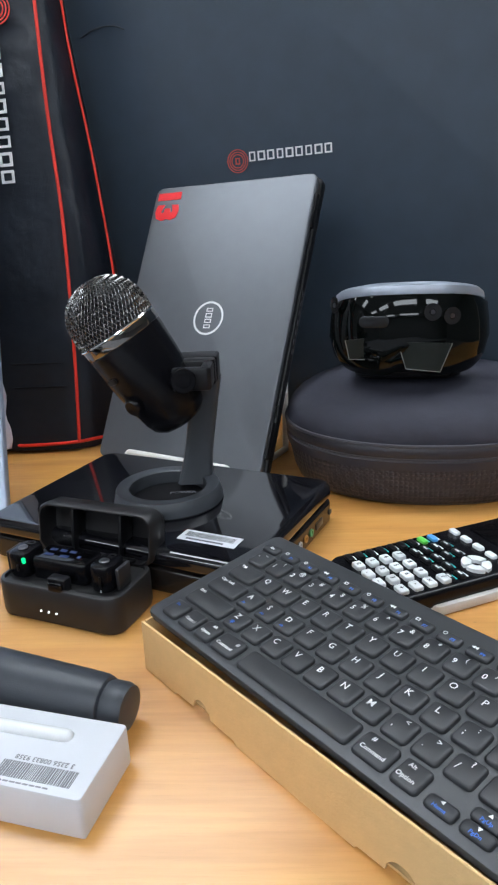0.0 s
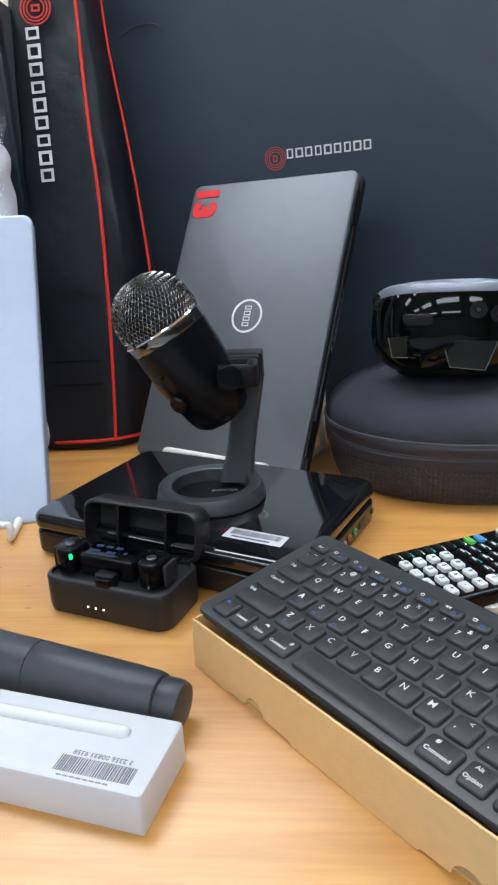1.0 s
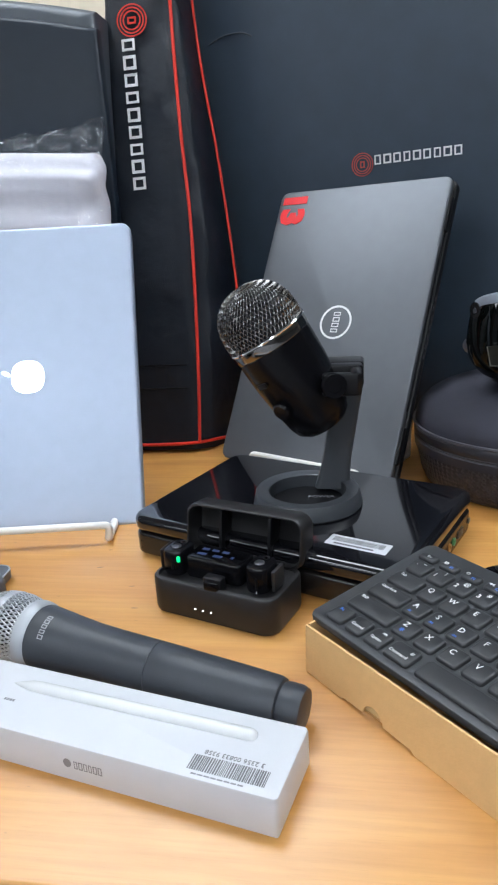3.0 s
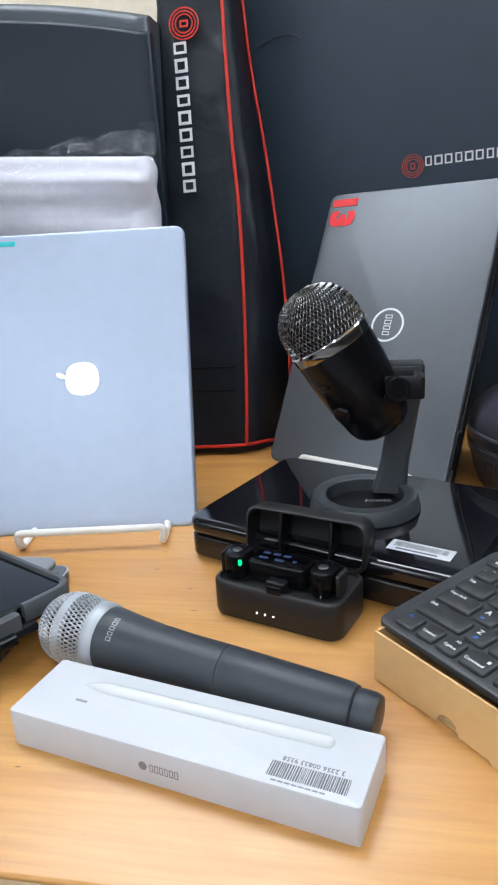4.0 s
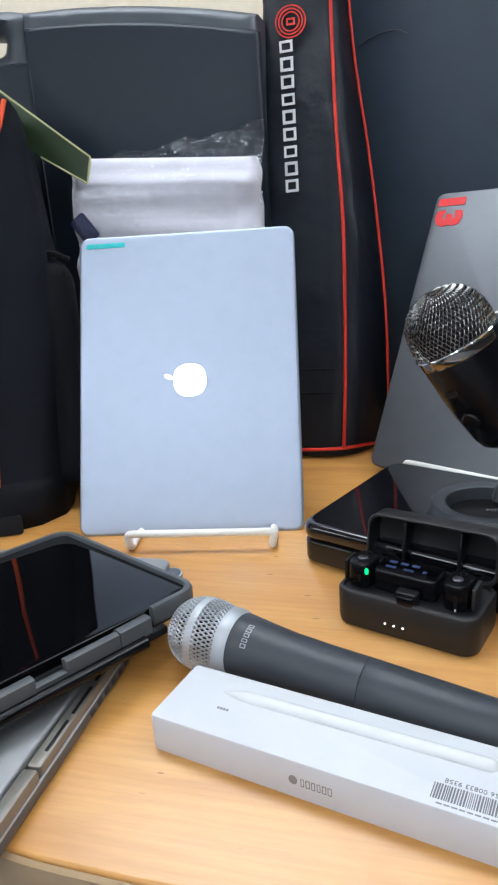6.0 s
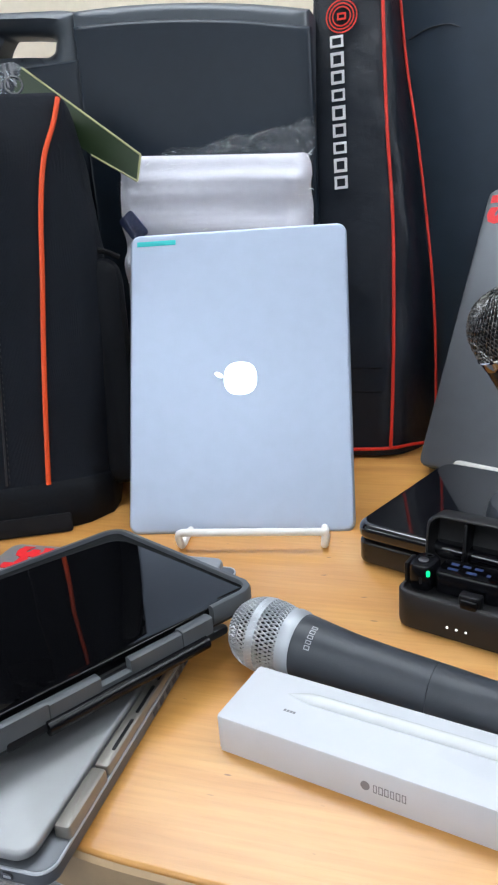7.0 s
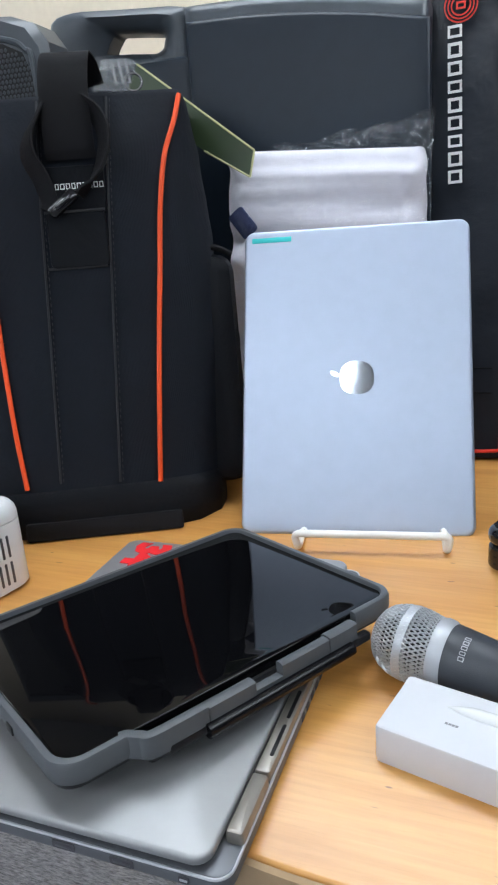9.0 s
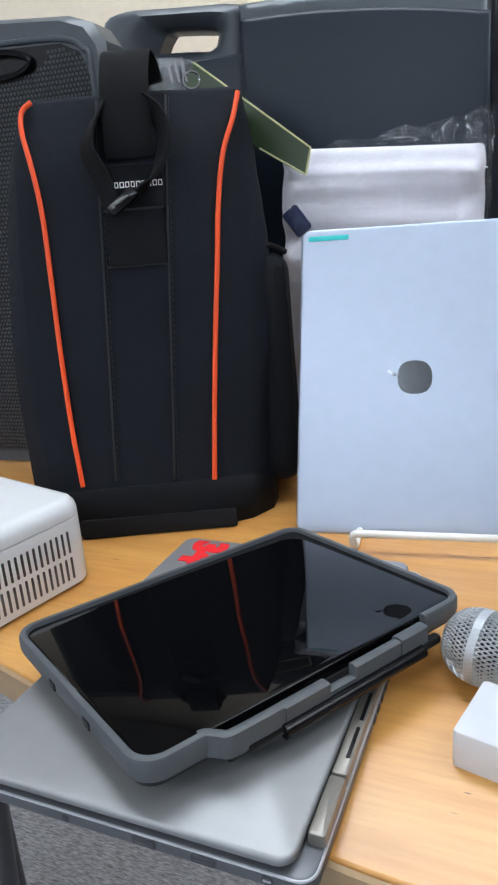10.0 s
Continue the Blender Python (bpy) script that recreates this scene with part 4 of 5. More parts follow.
# ---- small black netbook under the microphone ----
nbk = thing("netbook", "closed glossy black netbook with a white barcode label", "laptop", pose(-0.0985, 0.1715, 0, 0, 0, -23.5))
NW, ND = 0.264, 0.185
bm = nb()
slab(bm, NW - 0.001, ND - 0.004, 0.003, 0.0245, 0.014, 0.003, n=6, bn=3)
body = part("base", bm, M("base_gloss", (0.014, 0.012, 0.011), 0.22, var=0.1), nbk)
bm = nb()
slab(bm, NW, ND, 0.0255, 0.0415, 0.016, 0.0065, n=8, bn=5)
part("lid", bm, GLOSS, nbk, "piano black lid")
bm = nb()
for i in range(2):
    slab(bm, NW - 0.02, 0.002, 0.008 + i * 0.007, 0.010 + i * 0.007, 0.0008, 0.0006, 0, -ND / 2 + 0.0032)
part("front_groove", bm, SATIN, nbk)
lab = axes((0.081, -ND / 2 + 0.0325, 0.0416), (1, 0.0, 0), (0, 1, 0))
bm = nb()
slab(bm, 0.052, 0.0175, 0.0, 0.0003, 0.0006, 0.0001, 0, 0, lab)
sticker = part("label_sticker", bm, WHITE, nbk, "white barcode sticker")
barcode(sticker, 0.044, 0.0075, lab @ pose(0, 0.002, 0.0003), 7)
bm = nb()
wordmark(bm, 14, 0.034, 0.0022, lab @ pose(-0.002, -0.0055, 0.0003), 0.0002, True)
part("number_bars", bm, DARKINK, sticker)
bm = nb()
slab(bm, 0.018, 0.005, 0, 0.0007, 0.0024, 0.0003, 0, 0, axes((0.108, -ND / 2 + 0.0045, 0.0392), (1, 0, 0), (0, 0.8, 0.6)))
part("silver_mark", bm, CHROME, nbk)
for y, mat, r in ((0.004, SILVER, 0.0034), (0.017, JACKO, 0.0036), (0.03, JACKG, 0.0036)):
    bm = nb()
    ring_flat(bm, r, r * 0.45, 0.0012, axes((NW / 2 - 0.0004, y, 0.014), (0, 1, 0), (0, 0, 1)), 14)
    part("audio_jack", bm, mat, nbk)
for y, ww, hh in ((0.05, 0.016, 0.007), (0.078, 0.006, 0.005), (-0.03, 0.014, 0.007)):
    bm = nb()
    slab(bm, ww, hh, 0, 0.0008, 0.0015, 0.0003, 0, 0, axes((NW / 2 - 0.0004, y, 0.014), (0, 1, 0), (0, 0, 1)))
    part("port", bm, STEEL, nbk)
for sx in (-1, 1):
    for sy in (-1, 1):
        bm = nb()
        revolve(bm, [(0.006, 0.0), (0.006, 0.0035)], 12, pose(sx * 0.11, sy * 0.07, 0))
        part("foot", bm, BLACK, nbk)

# ---- desktop microphone on a ring stand ----
um = thing("desk_microphone", "black desktop microphone with a wire mesh head on a ring stand", "microphone", pose(-0.0935, 0.168, 0.0417))
bm = nb()
revolve_loop(bm, [(0.034, 0.0), (0.0485, 0.0), (0.0497, 0.0015), (0.049, 0.0045), (0.0472, 0.0125), (0.0462, 0.0138), (0.0362, 0.0138), (0.035, 0.0128), (0.034, 0.002)], 56)
part("ring_base", bm, M("stand_grey", (0.045, 0.05, 0.058), 0.36, bump=0.05, bscale=2000), um)
STANDG = bpy.data.materials["stand_grey"]
bm = nb()
revolve(bm, [(0.0, 0.0006), (0.0334, 0.0006), (0.0334, 0.002), (0.0, 0.002)], 32)
part("rubber_pad", bm, BLACK, um)
part("printed_word", text_mesh("POWER", 0.007, GREYINK), None, um, "white print", pose(0.012, -0.0045 + 0.012, 0.0024, 0, 0, 2))
bm = nb()
rings = []
for k, z in enumerate((0.006, 0.012, 0.02, 0.035, 0.06, 0.09, 0.1, 0.108)):
    t = z / 0.108
    w = 0.034 - 0.008 * min(1, z / 0.03)
    d = 0.02 - 0.008 * min(1, z / 0.03)
    rings.append([Vector((x + 0.021 + 0.018 * t, y + 0.026 + 0.002 * t, z)) for x, y in rrect(w, d, 0.005, 4)])
loft(bm, rings)
part("arm", bm, STANDG, um)
bm = nb()
slab(bm, 0.036, 0.026, 0.1065, 0.129, 0.003, 0.0025, 0.0335, 0.016, n=3)
slab(bm, 0.03, 0.012, 0.1065, 0.129, 0.003, 0.0025, 0.0355, -0.003, n=3)
part("clamp", bm, BLACK, um)
bm = nb()
revolve(bm, [(0.0, 0.0), (0.0098, 0.0), (0.0104, 0.001), (0.0104, 0.0055), (0.0096, 0.0068), (0.006, 0.007), (0.0055, 0.006), (0.0, 0.006)], 28, axes((0.0265, -0.0355, 0.1185), (1, 0.25, 0), (0, 0.1, 1)))
part("clamp_knob", bm, SATIN, um)
bm = nb()
slab(bm, 0.031, 0.008, 0.1085, 0.1275, 0.003, 0.002, 0.033, -0.031)
slab(bm, 0.009, 0.04, 0.1085, 0.1275, 0.003, 0.002, 0.045, -0.014)
part("clamp_jaw", bm, BLACK, um)
AX = Vector((-0.5, -0.06, 0.868)).normalized()
FRONTV = Vector((0.05, -1, 0.25))
FRONTV = (FRONTV - AX * FRONTV.dot(AX)).normalized()
capsule = Matrix.Translation((-0.0255, -0.006, 0.1505)) @ Matrix((AX.cross(FRONTV) * -1, FRONTV * -1, AX)).transposed().to_4x4()
bm = nb()
revolve(bm, [(0.0, -0.09), (0.012, -0.0895), (0.02, -0.087), (0.0255, -0.082), (0.0285, -0.074), (0.0315, -0.055), (0.0338, -0.03), (0.0346, -0.008), (0.0346, -0.002)], 40, capsule)
part("capsule_body", bm, SATIN, um)
bm = nb()
revolve(bm, [(0.0325, -0.0035), (0.035, -0.0018), (0.0353, -0.001), (0.0353, 0.006), (0.035, 0.0072), (0.033, 0.0076)], 40, capsule)
part("trim_ring", bm, M("gunmetal_chrome", (0.25, 0.235, 0.22), 0.07, 1.0, var=0.05), um, "polished dark chrome ring")
bm = nb()
revolve_loop(bm, [(0.0346, 0.0066), (0.0362, 0.0066), (0.0366, 0.0074), (0.0362, 0.0084), (0.0346, 0.0084)], 40, capsule)
part("chrome_lip", bm, CHROME, um, "thin chrome lip")
bm = nb()
revolve(bm, [(0.0, 0.048), (0.012, 0.0465), (0.022, 0.041), (0.029, 0.031), (0.0318, 0.019), (0.0322, 0.006)], 32, capsule)
part("foam", bm, BLACK, um)


def head_r(prof, s):
    """Point at arc share s along a profile of (r, z)."""
    seg = [math.dist(a, b) for a, b in zip(prof, prof[1:])]
    d = s * sum(seg)
    for (a, b), q in zip(zip(prof, prof[1:]), seg):
        if d <= q:
            k = d / q
            return a[0] + (b[0] - a[0]) * k, a[1] + (b[1] - a[1]) * k
        d -= q
    return prof[-1]


def wire_mesh(bm, prof, m, turns, steps, wire, wave, twist):
    """Two sets of slanting wires over a turned shape that pass over and under each other."""
    for side in (-1, 1):
        for i in range(turns):
            pts = []
            for j in range(steps + 1):
                s = j / steps
                r, z = head_r(prof, s * 0.985)
                a = 2 * math.pi * i / turns + side * twist * s
                cross = s * twist * turns / math.pi
                r += side * wave * math.cos(math.pi * cross)
                pts.append(m @ Vector((r * math.cos(a), r * math.sin(a), z)))
            tube(bm, pts, wire, 4)


HEADP = [(0.0346, 0.0075), (0.035, 0.017), (0.034, 0.027), (0.031, 0.0355), (0.0255, 0.043), (0.018, 0.0485), (0.0095, 0.0513), (0.001, 0.052)]
bm = nb()
wire_mesh(bm, HEADP, capsule, 58, 44, 0.00052, 0.0005, 1.15)
part("mesh_head", bm, MESHDK, um, "woven dark chrome wire mesh", sharp=80)
bm = nb()
revolve(bm, [(0.0, 0.0), (0.0075, 0.0), (0.0082, 0.001), (0.0078, 0.006), (0.0065, 0.0072), (0.0, 0.0074)], 24, capsule @ axes((0.021, -0.0225, -0.05), (0.73, 0.68, 0), (0, 0, 1)))
part("volume_knob", bm, SATIN, um)
bm = nb()
slab(bm, 0.012, 0.005, 0, 0.0022, 0.0024, 0.001, 0, 0, capsule @ axes((0.0255, -0.0222, -0.024), (0.66, 0.75, 0), (0, 0, 1)))
part("pattern_button", bm, BLACK, um)

# ---- wireless microphone kit in its charging case ----
tx = thing("charging_case", "open black charging case of a wireless microphone kit", "microphone case", pose(-0.1505, 0.055, 0, 0, 0, -19.8))
bm = nb()
rings = []
for ins, z in ((0.004, 0.0), (0.001, 0.0015), (0.0, 0.005), (0.0, 0.029), (0.001, 0.0305), (0.0035, 0.031), (0.004, 0.0285)):
    rings.append([Vector((x, y, z)) for x, y in rrect(0.11 - 2 * ins, 0.058 - 2 * ins, 0.013 - ins, 6)])
loft(bm, rings)
part("case_body", bm, M("case_black", (0.013, 0.0125, 0.0135), 0.42, bump=0.1, bscale=2500), tx)
lidm = axes((0.0, 0.03, 0.0275), (1, 0, 0), (0, 0.16, 1))
bm = nb()
rings = []
for ins, z in ((0.004, -0.019), (0.001, -0.017), (0.0, -0.014), (0.0, 0.004), (0.0012, 0.006), (0.0025, 0.006), (0.003, 0.004), (0.003, -0.0145), (0.006, -0.016)):
    rings.append([lidm @ Vector((x, y + 0.0215, z)) for x, y in rrect(0.107 - 2 * ins, 0.043 - 2 * ins, 0.011 - ins * 0.6, 6)])
loft(bm, rings)
lid = part("lid", bm, bpy.data.materials["case_black"], tx)
for x in (-0.023, 0.022):
    bm = nb()
    slab(bm, 0.003, 0.034, -0.0155, 0.001, 0.001, 0.0008, x, 0.0205, lidm)
    part("divider", bm, BLACK, lid)
bm = nb()
slab(bm, 0.075, 0.006, 0, 0.004, 0.002, 0.001, 0.0, 0.027, pose(0, 0, 0.029))
part("hinge", bm, BLACK, tx)
bm = nb()
slab(bm, 0.016, 0.009, 0.026, 0.0385, 0.002, 0.0012, 0.002, -0.0215)
latch = part("latch", bm, BLACK, tx)
bm = nb()
slab(bm, 0.0125, 0.004, 0.027, 0.0365, 0.0015, 0.0012, 0.002, -0.0265)
part("latch_tongue", bm, SATIN, latch)
bm = nb()
slab(bm, 0.05, 0.026, 0.0285, 0.0455, 0.005, 0.002, -0.0045, -0.001)
rx = part("receiver", bm, SATIN, tx)
bm = nb()
slab(bm, 0.046, 0.021, 0.0454, 0.0459, 0.003, 0.0002, -0.0045, -0.001)
part("screen", bm, SCREEN, rx)
bm = nb()
for x, y, w in ((-0.014, -0.005, 0.008), (0.0, -0.005, 0.008), (-0.015, 0.003, 0.006), (-0.006, 0.003, 0.006), (0.003, 0.003, 0.006), (0.012, -0.003, 0.003)):
    slab(bm, w, 0.0035, 0.046, 0.0462, 0.0005, 0.00005, x - 0.004, y)
part("screen_marks", bm, BLUELED, rx)
for x, s in ((-0.0395, -1), (0.0345, 1)):
    bm = nb()
    slab(bm, 0.0185, 0.026, 0.0285, 0.0495, 0.007, 0.003, x, -0.0055)
    u1 = part("transmitter", bm, SATIN, tx)
    bm = nb()
    revolve(bm, [(0.0, 0.0494), (0.0036, 0.0494), (0.004, 0.0504), (0.0034, 0.0508), (0.0, 0.0508)], 20, pose(x, -0.008, 0))
    part("button", bm, STEEL, u1)
    bm = nb()
    revolve(bm, [(0.0, 0.0494), (0.003, 0.0494), (0.003, 0.0498), (0.0018, 0.0498), (0.0016, 0.0495), (0, 0.0495)], 20, pose(x + 0.001, 0.0015, 0))
    part("jack", bm, BLACK, u1)
    bm = nb()
    slab(bm, 0.003, 0.0165, 0.03, 0.0465, 0.001, 0.0008, x + (0.0125 if s > 0 else -0.0125), -0.004)
    part("belt_clip", bm, STEEL if s > 0 else BLACK, u1)
    bm = nb()
    slab(bm, 0.0022, 0.0095 if s > 0 else 0.006, 0, 0.0006, 0.001, 0.0002, 0, 0, axes((x + 0.002, -0.0187, 0.038), (1, 0, 0), (0, 0, 1)))
    part("side_switch", bm, BLACK, u1)
    bm = nb()
    if s < 0:
        slab(bm, 0.0028, 0.0052, 0, 0.0008, 0.0013, 0.0003, 0, 0, axes((x + 0.0072, -0.0174, 0.0445), (0.8, 0.5, 0), (0.1, 0, 1)))
        part("status_light", bm, GREENLED, u1, "lit green status light")
    else:
        slab(bm, 0.001, 0.0022, 0, 0.0007, 0.0004, 0.0003, 0, 0, axes((x + 0.002, -0.0187, 0.031), (1, 0, 0), (0, 0, 1)))
        part("mark", bm, INK, u1)
for x in (-0.0105, -0.0035, 0.0035):
    bm = nb()
    revolve(bm, [(0.0, 0.0), (0.0007, 0.0), (0.0007, 0.0004), (0.0, 0.0005)], 10, axes((x - 0.002, -0.029, 0.0115), (1, 0, 0), (0, 0, 1)))
    part("charge_light", bm, WHITELED, tx, "small lit white lamp")

# ---- keyboard on a kraft box ----
KU = Vector((0.657, -0.754, 0.0))
KB = Vector((0.754, 0.657, 0.0))
KT = radians(7.0)
kb_m = axes((0.0, 0.0, 0.0505), KU + Vector((0, 0, 0.012)), KB * math.cos(KT) + Vector((0, 0, math.sin(KT))))
kb = thing("keyboard", "compact black computer keyboard with white lettered keys lying on a box", "keyboard", kb_m)
PX, PY = 0.01865, 0.0184
KX0, KX1, KY0, KY1 = -0.0455, 0.236, -0.0705, 0.0475
bm = nb()
slab(bm, KX1 - KX0, KY1 - KY0, -0.0085, -0.0025, 0.007, 0.0016, (KX0 + KX1) / 2, (KY0 + KY1) / 2, n=6)
part("deck", bm, DECK, kb)
bm = nb()
slab(bm, KX1 - KX0 - 0.02, 0.02, -0.0135, -0.008, 0.006, 0.002, (KX0 + KX1) / 2, KY1 - 0.012)
part("battery_ridge", bm, BLACK, kb)
key_cache, word_cache = {}, {}


def key(x, y, w, h, legends):
    """One key and its printed legends (text, dx, dy, size, blue)."""
    kk = (round(w, 5), round(h, 5))
    if kk not in key_cache:
        b = nb()
        rings = []
        for ins, z, r in ((0.0, -0.0032, 0.0025), (0.0, -0.0012, 0.0025), (0.0006, -0.0003, 0.0024), (0.0014, 0.0, 0.0022)):
            rings.append([Vector((px, py, z)) for px, py in rrect(w - 2 * ins, h - 2 * ins, r, 3)])
        loft(b, rings)
        key_cache[kk] = finish(b, "key", KEY)
    ob = part("key", key_cache[kk], None, kb, m=pose(x, y, 0))
    for words, dx, dy, size, blue in legends:
        wk = (words, size, blue)
        if wk not in word_cache:
            word_cache[wk] = text_mesh(words, size, BLUEINK if blue else INK, 0.00006, 0.00003)
        part("legend", word_cache[wk], None, ob, m=pose(dx, dy, 0.0001))


KH = 0.0156
OX, OY = 0.0022, -0.0022


def row(y, items):
    """items: (left edge in key widths, width in key widths, legends)"""
    for u0, wu, leg in items:
        key((u0 + wu / 2) * PX + OX, y, wu * PX - 0.0028, KH, leg)


def two(up, low):
    return [(up, 0.0015, 0.0042, 0.0048, False), (low, -0.0038, -0.0005, 0.0055, False)]


def one(c):
    return [(c, -0.0022, 0.0022, 0.006, False)]


digits = [("`", "~"), ("1", "!"), ("2", "@"), ("3", "#"), ("4", "$"), ("5", "%"), ("6", "^"), ("7", "&"), ("8", "*"), ("9", "("), ("0", ")"), ("-", "_"), ("=", "+")]
row(PY + OY, [(-2 + i, 1, two(b, a)) for i, (a, b) in enumerate(digits)] + [(11, 1.2, [("Del", 0, 0.003, 0.0034, False)])])
row(OY, [(-2, 1.5, [("Tab", -0.006, 0.004, 0.0034, False)])] + [(-0.5 + i, 1, one(c)) for i, c in enumerate("QWERTYUIOP[]")] + [(11.5, 0.7, one("\\"))])
third = [(-0.25 + i, 1, one(c) + ([("Alt", -0.002, -0.0045, 0.0024, True)] if c in "ASD" else [])) for i, c in enumerate("ASDFGHJKL")]
row(-PY + OY, [(-2, 1.75, [("Caps lock", -0.004, 0.004, 0.0034, False)])] + third + [(8.75, 1, two(":", ";")), (9.75, 1, two('"', "'")), (10.75, 1.45, [("Enter", 0, 0.003, 0.0034, False)])])
fourth = [(0.25 + i, 1, one(c) + ([("*", -0.001, -0.005, 0.008, True)] if c == "Z" else [])) for i, c in enumerate("ZXCVBNM")]
row(-2 * PY + OY, [(-2, 2.25, [("Shift", -0.013, 0.0045, 0.0034, False)])] + fourth + [(7.25, 1, two("<", ",")), (8.25, 1, two(">", ".")), (9.25, 1, two("?", "/")), (10.25, 1.95, [("Shift", 0, 0.003, 0.0034, False)])])
yb = -3 * PY + OY
row(yb, [(-2, 1, [("Fn", -0.002, 0.003, 0.0036, True)]), (-1, 0.95, [("Control", 0, -0.0015, 0.0032, False)]), (-0.05, 0.95, [("Alt", 0.0015, 0.0045, 0.003, False), ("Option", 0, -0.002, 0.0032, False)]), (0.9, 1.25, [("#", 0.006, 0.003, 0.004, False), ("Command", -0.001, -0.0025, 0.0034, False)]), (2.3, 4.8, []), (7.15, 1.25, [("#", -0.004, 0.0042, 0.004, False), ("Command", 0, -0.0025, 0.0036, False)]), (8.42, 0.98, [("Alt", -0.002, 0.004, 0.0034, False), ("Option", -0.001, -0.003, 0.0036, False)])])


def tri(b, x, y, s, turn):
    prism(b, [(x + s * math.cos(turn + q * 2.0944), y + s * math.sin(turn + q * 2.0944)) for q in range(3)], 0.0, 0.0002)


for u0, dy, hh, turn, words in ((9.45, -0.004, 0.0078, math.pi, "Home"), (10.42, 0.004, 0.0074, math.pi / 2, "PgUp"), (10.42, -0.004, 0.0074, -math.pi / 2, "PgDn"), (11.4, -0.004, 0.0078, 0, "End")):
    key((u0 + 0.5) * PX + OX, yb + dy, PX - 0.0028, hh, [(words, 0, -0.0018, 0.0028, True)])
    bm = nb()
    tri(bm, (u0 + 0.5) * PX + OX, yb + dy + 0.0016, 0.0013, turn)
    part("arrow_print", bm, INK, kb)
icons = ["Esc", "F1", "F2", "F3", "F4", "F5", "F6", "F7", "F8", "F9", "F10", "F11", "F12"]
for i, c in enumerate(icons):
    key((-1.75 + i * 1.04) * PX + OX, 2 * PY - 0.0045 + OY, PX - 0.0032, 0.0085, [(c, 0.0025 if i else 0.001, -0.0012 if i else 0, 0.0032, bool(i))])
    if i:
        bm = nb()
        if i % 3 == 1:
            frame_bars(bm, 0.0028, 0.0024, 0.0005, 0.0002, (-1.75 + i * 1.04) * PX + OX - 0.004, 2 * PY - 0.003 + OY)
        elif i % 3 == 2:
            ring_flat(bm, 0.0014, 0.0005, 0.0002, pose((-1.75 + i * 1.04) * PX + OX - 0.004, 2 * PY - 0.003 + OY, 0), 12)
        else:
            tri(bm, (-1.75 + i * 1.04) * PX + OX - 0.0045, 2 * PY - 0.003 + OY, 0.0014, math.pi)
            tri(bm, (-1.75 + i * 1.04) * PX + OX - 0.0025, 2 * PY - 0.003 + OY, 0.0014, math.pi)
        part("icon_print", bm, INK, kb)

kraft_m = Matrix.Translation((-0.0005, -0.0025, 0)) @ pose(0, 0, 0, 0, 0, 1.2) @ Matrix((KU, KB, Vector((0, 0, 1)))).transposed().to_4x4()
kr = thing("kraft_box", "open brown kraft cardboard box under a keyboard", "cardboard box", kraft_m)


def kraft_wall(m, length, h0, h1, foot):
    """A card wall along x, its top rising from h0 to h1; foot: its cut lower edge."""
    b = nb()
    prism(b, [(0, foot[0][1])] + foot + [(length, foot[-1][1]), (length, h1), (0, h0)], 0, 0.0016, m)
    return b


def thumb_notch(x, r, z):
    return [(x - r * math.cos(math.pi * i / 10), z + r * 1.0 * math.sin(math.pi * i / 10)) for i in range(11)]


FOOT = [(0.036, 0.0006), (0.0375, 0.0022)] + thumb_notch(0.064, 0.0085, 0.0026) + [(0.095, 0.0022), (0.0975, 0.0), (0.187, 0.0), (0.1885, 0.002)] + thumb_notch(0.215, 0.0095, 0.0028)
part("front_wall", kraft_wall(axes((-0.0395, -0.0748, 0.0004), (1, 0, 0), (0, 0.02, 1)), 0.273, 0.0365, 0.0395, FOOT), KRAFT, kr)
part("back_wall", kraft_wall(axes((-0.0395, 0.045, 0.0004), (1, 0, 0), (0, 0, 1)), 0.273, 0.042, 0.043, [(0.1, 0.0)]), KRAFT, kr)
for x in (-0.0415, 0.23):
    bm = nb()
    prism(bm, [(-0.0718, 0.0004), (0.0435, 0.0004), (0.0435, 0.044), (-0.0718, 0.0355)], 0, 0.0016, axes((x, 0, 0), (0, 1, 0), (0, 0, 1)))
    part("end_wall", bm, KRAFT, kr)
bm = nb()
prism(bm, [(-0.0398, -0.0718), (0.2298, -0.0718), (0.2298, 0.0448), (-0.0398, 0.0448)], 0.0004, 0.002)
part("floor_flap", bm, KRAFT, kr)

# ---- graphing calculator in a slide cover ----
ca = Vector((0.915, 0.403, 0))
cp = Vector((0.403, -0.915, 0))
cal_m = Matrix.Translation((0.078, 0.0605, 0)) @ Matrix((cp, ca, Vector((0, 0, 1)))).transposed().to_4x4()
cc = thing("calculator", "black graphing calculator with white number keys", "calculator", cal_m)
bm = nb()
slab(bm, 0.082, 0.19, 0.0045, 0.0195, 0.012, 0.004, 0, 0.075, n=6, bn=3)
part("body", bm, SATIN, cc)
bm = nb()
slab(bm, 0.086, 0.15, 0.0, 0.0085, 0.008, 0.002, 0.002, 0.1)
part("slide_cover", bm, M("cream_cover", (0.62, 0.6, 0.56), 0.4), cc, "pale slide cover")
bm = nb()
slab(bm, 0.066, 0.05, 0.0193, 0.0202, 0.004, 0.0004, 0, 0.138)
part("screen_window", bm, SCREEN, cc)


def calc_key(x, y, w, h, mat, words="", dz=0.0):
    b = nb()
    slab(b, w, h, 0.0185, 0.0222 + dz, 0.0018, 0.0012, x, y, n=3)
    k = part("key", b, mat, cc)
    if words:
        part("legend", text_mesh(words, 0.0055, DARKINK if mat is CALCWHITE else INK, 0.00006, 0.0001), None, k, m=pose(x, y, 0.0223 + dz))
    return k


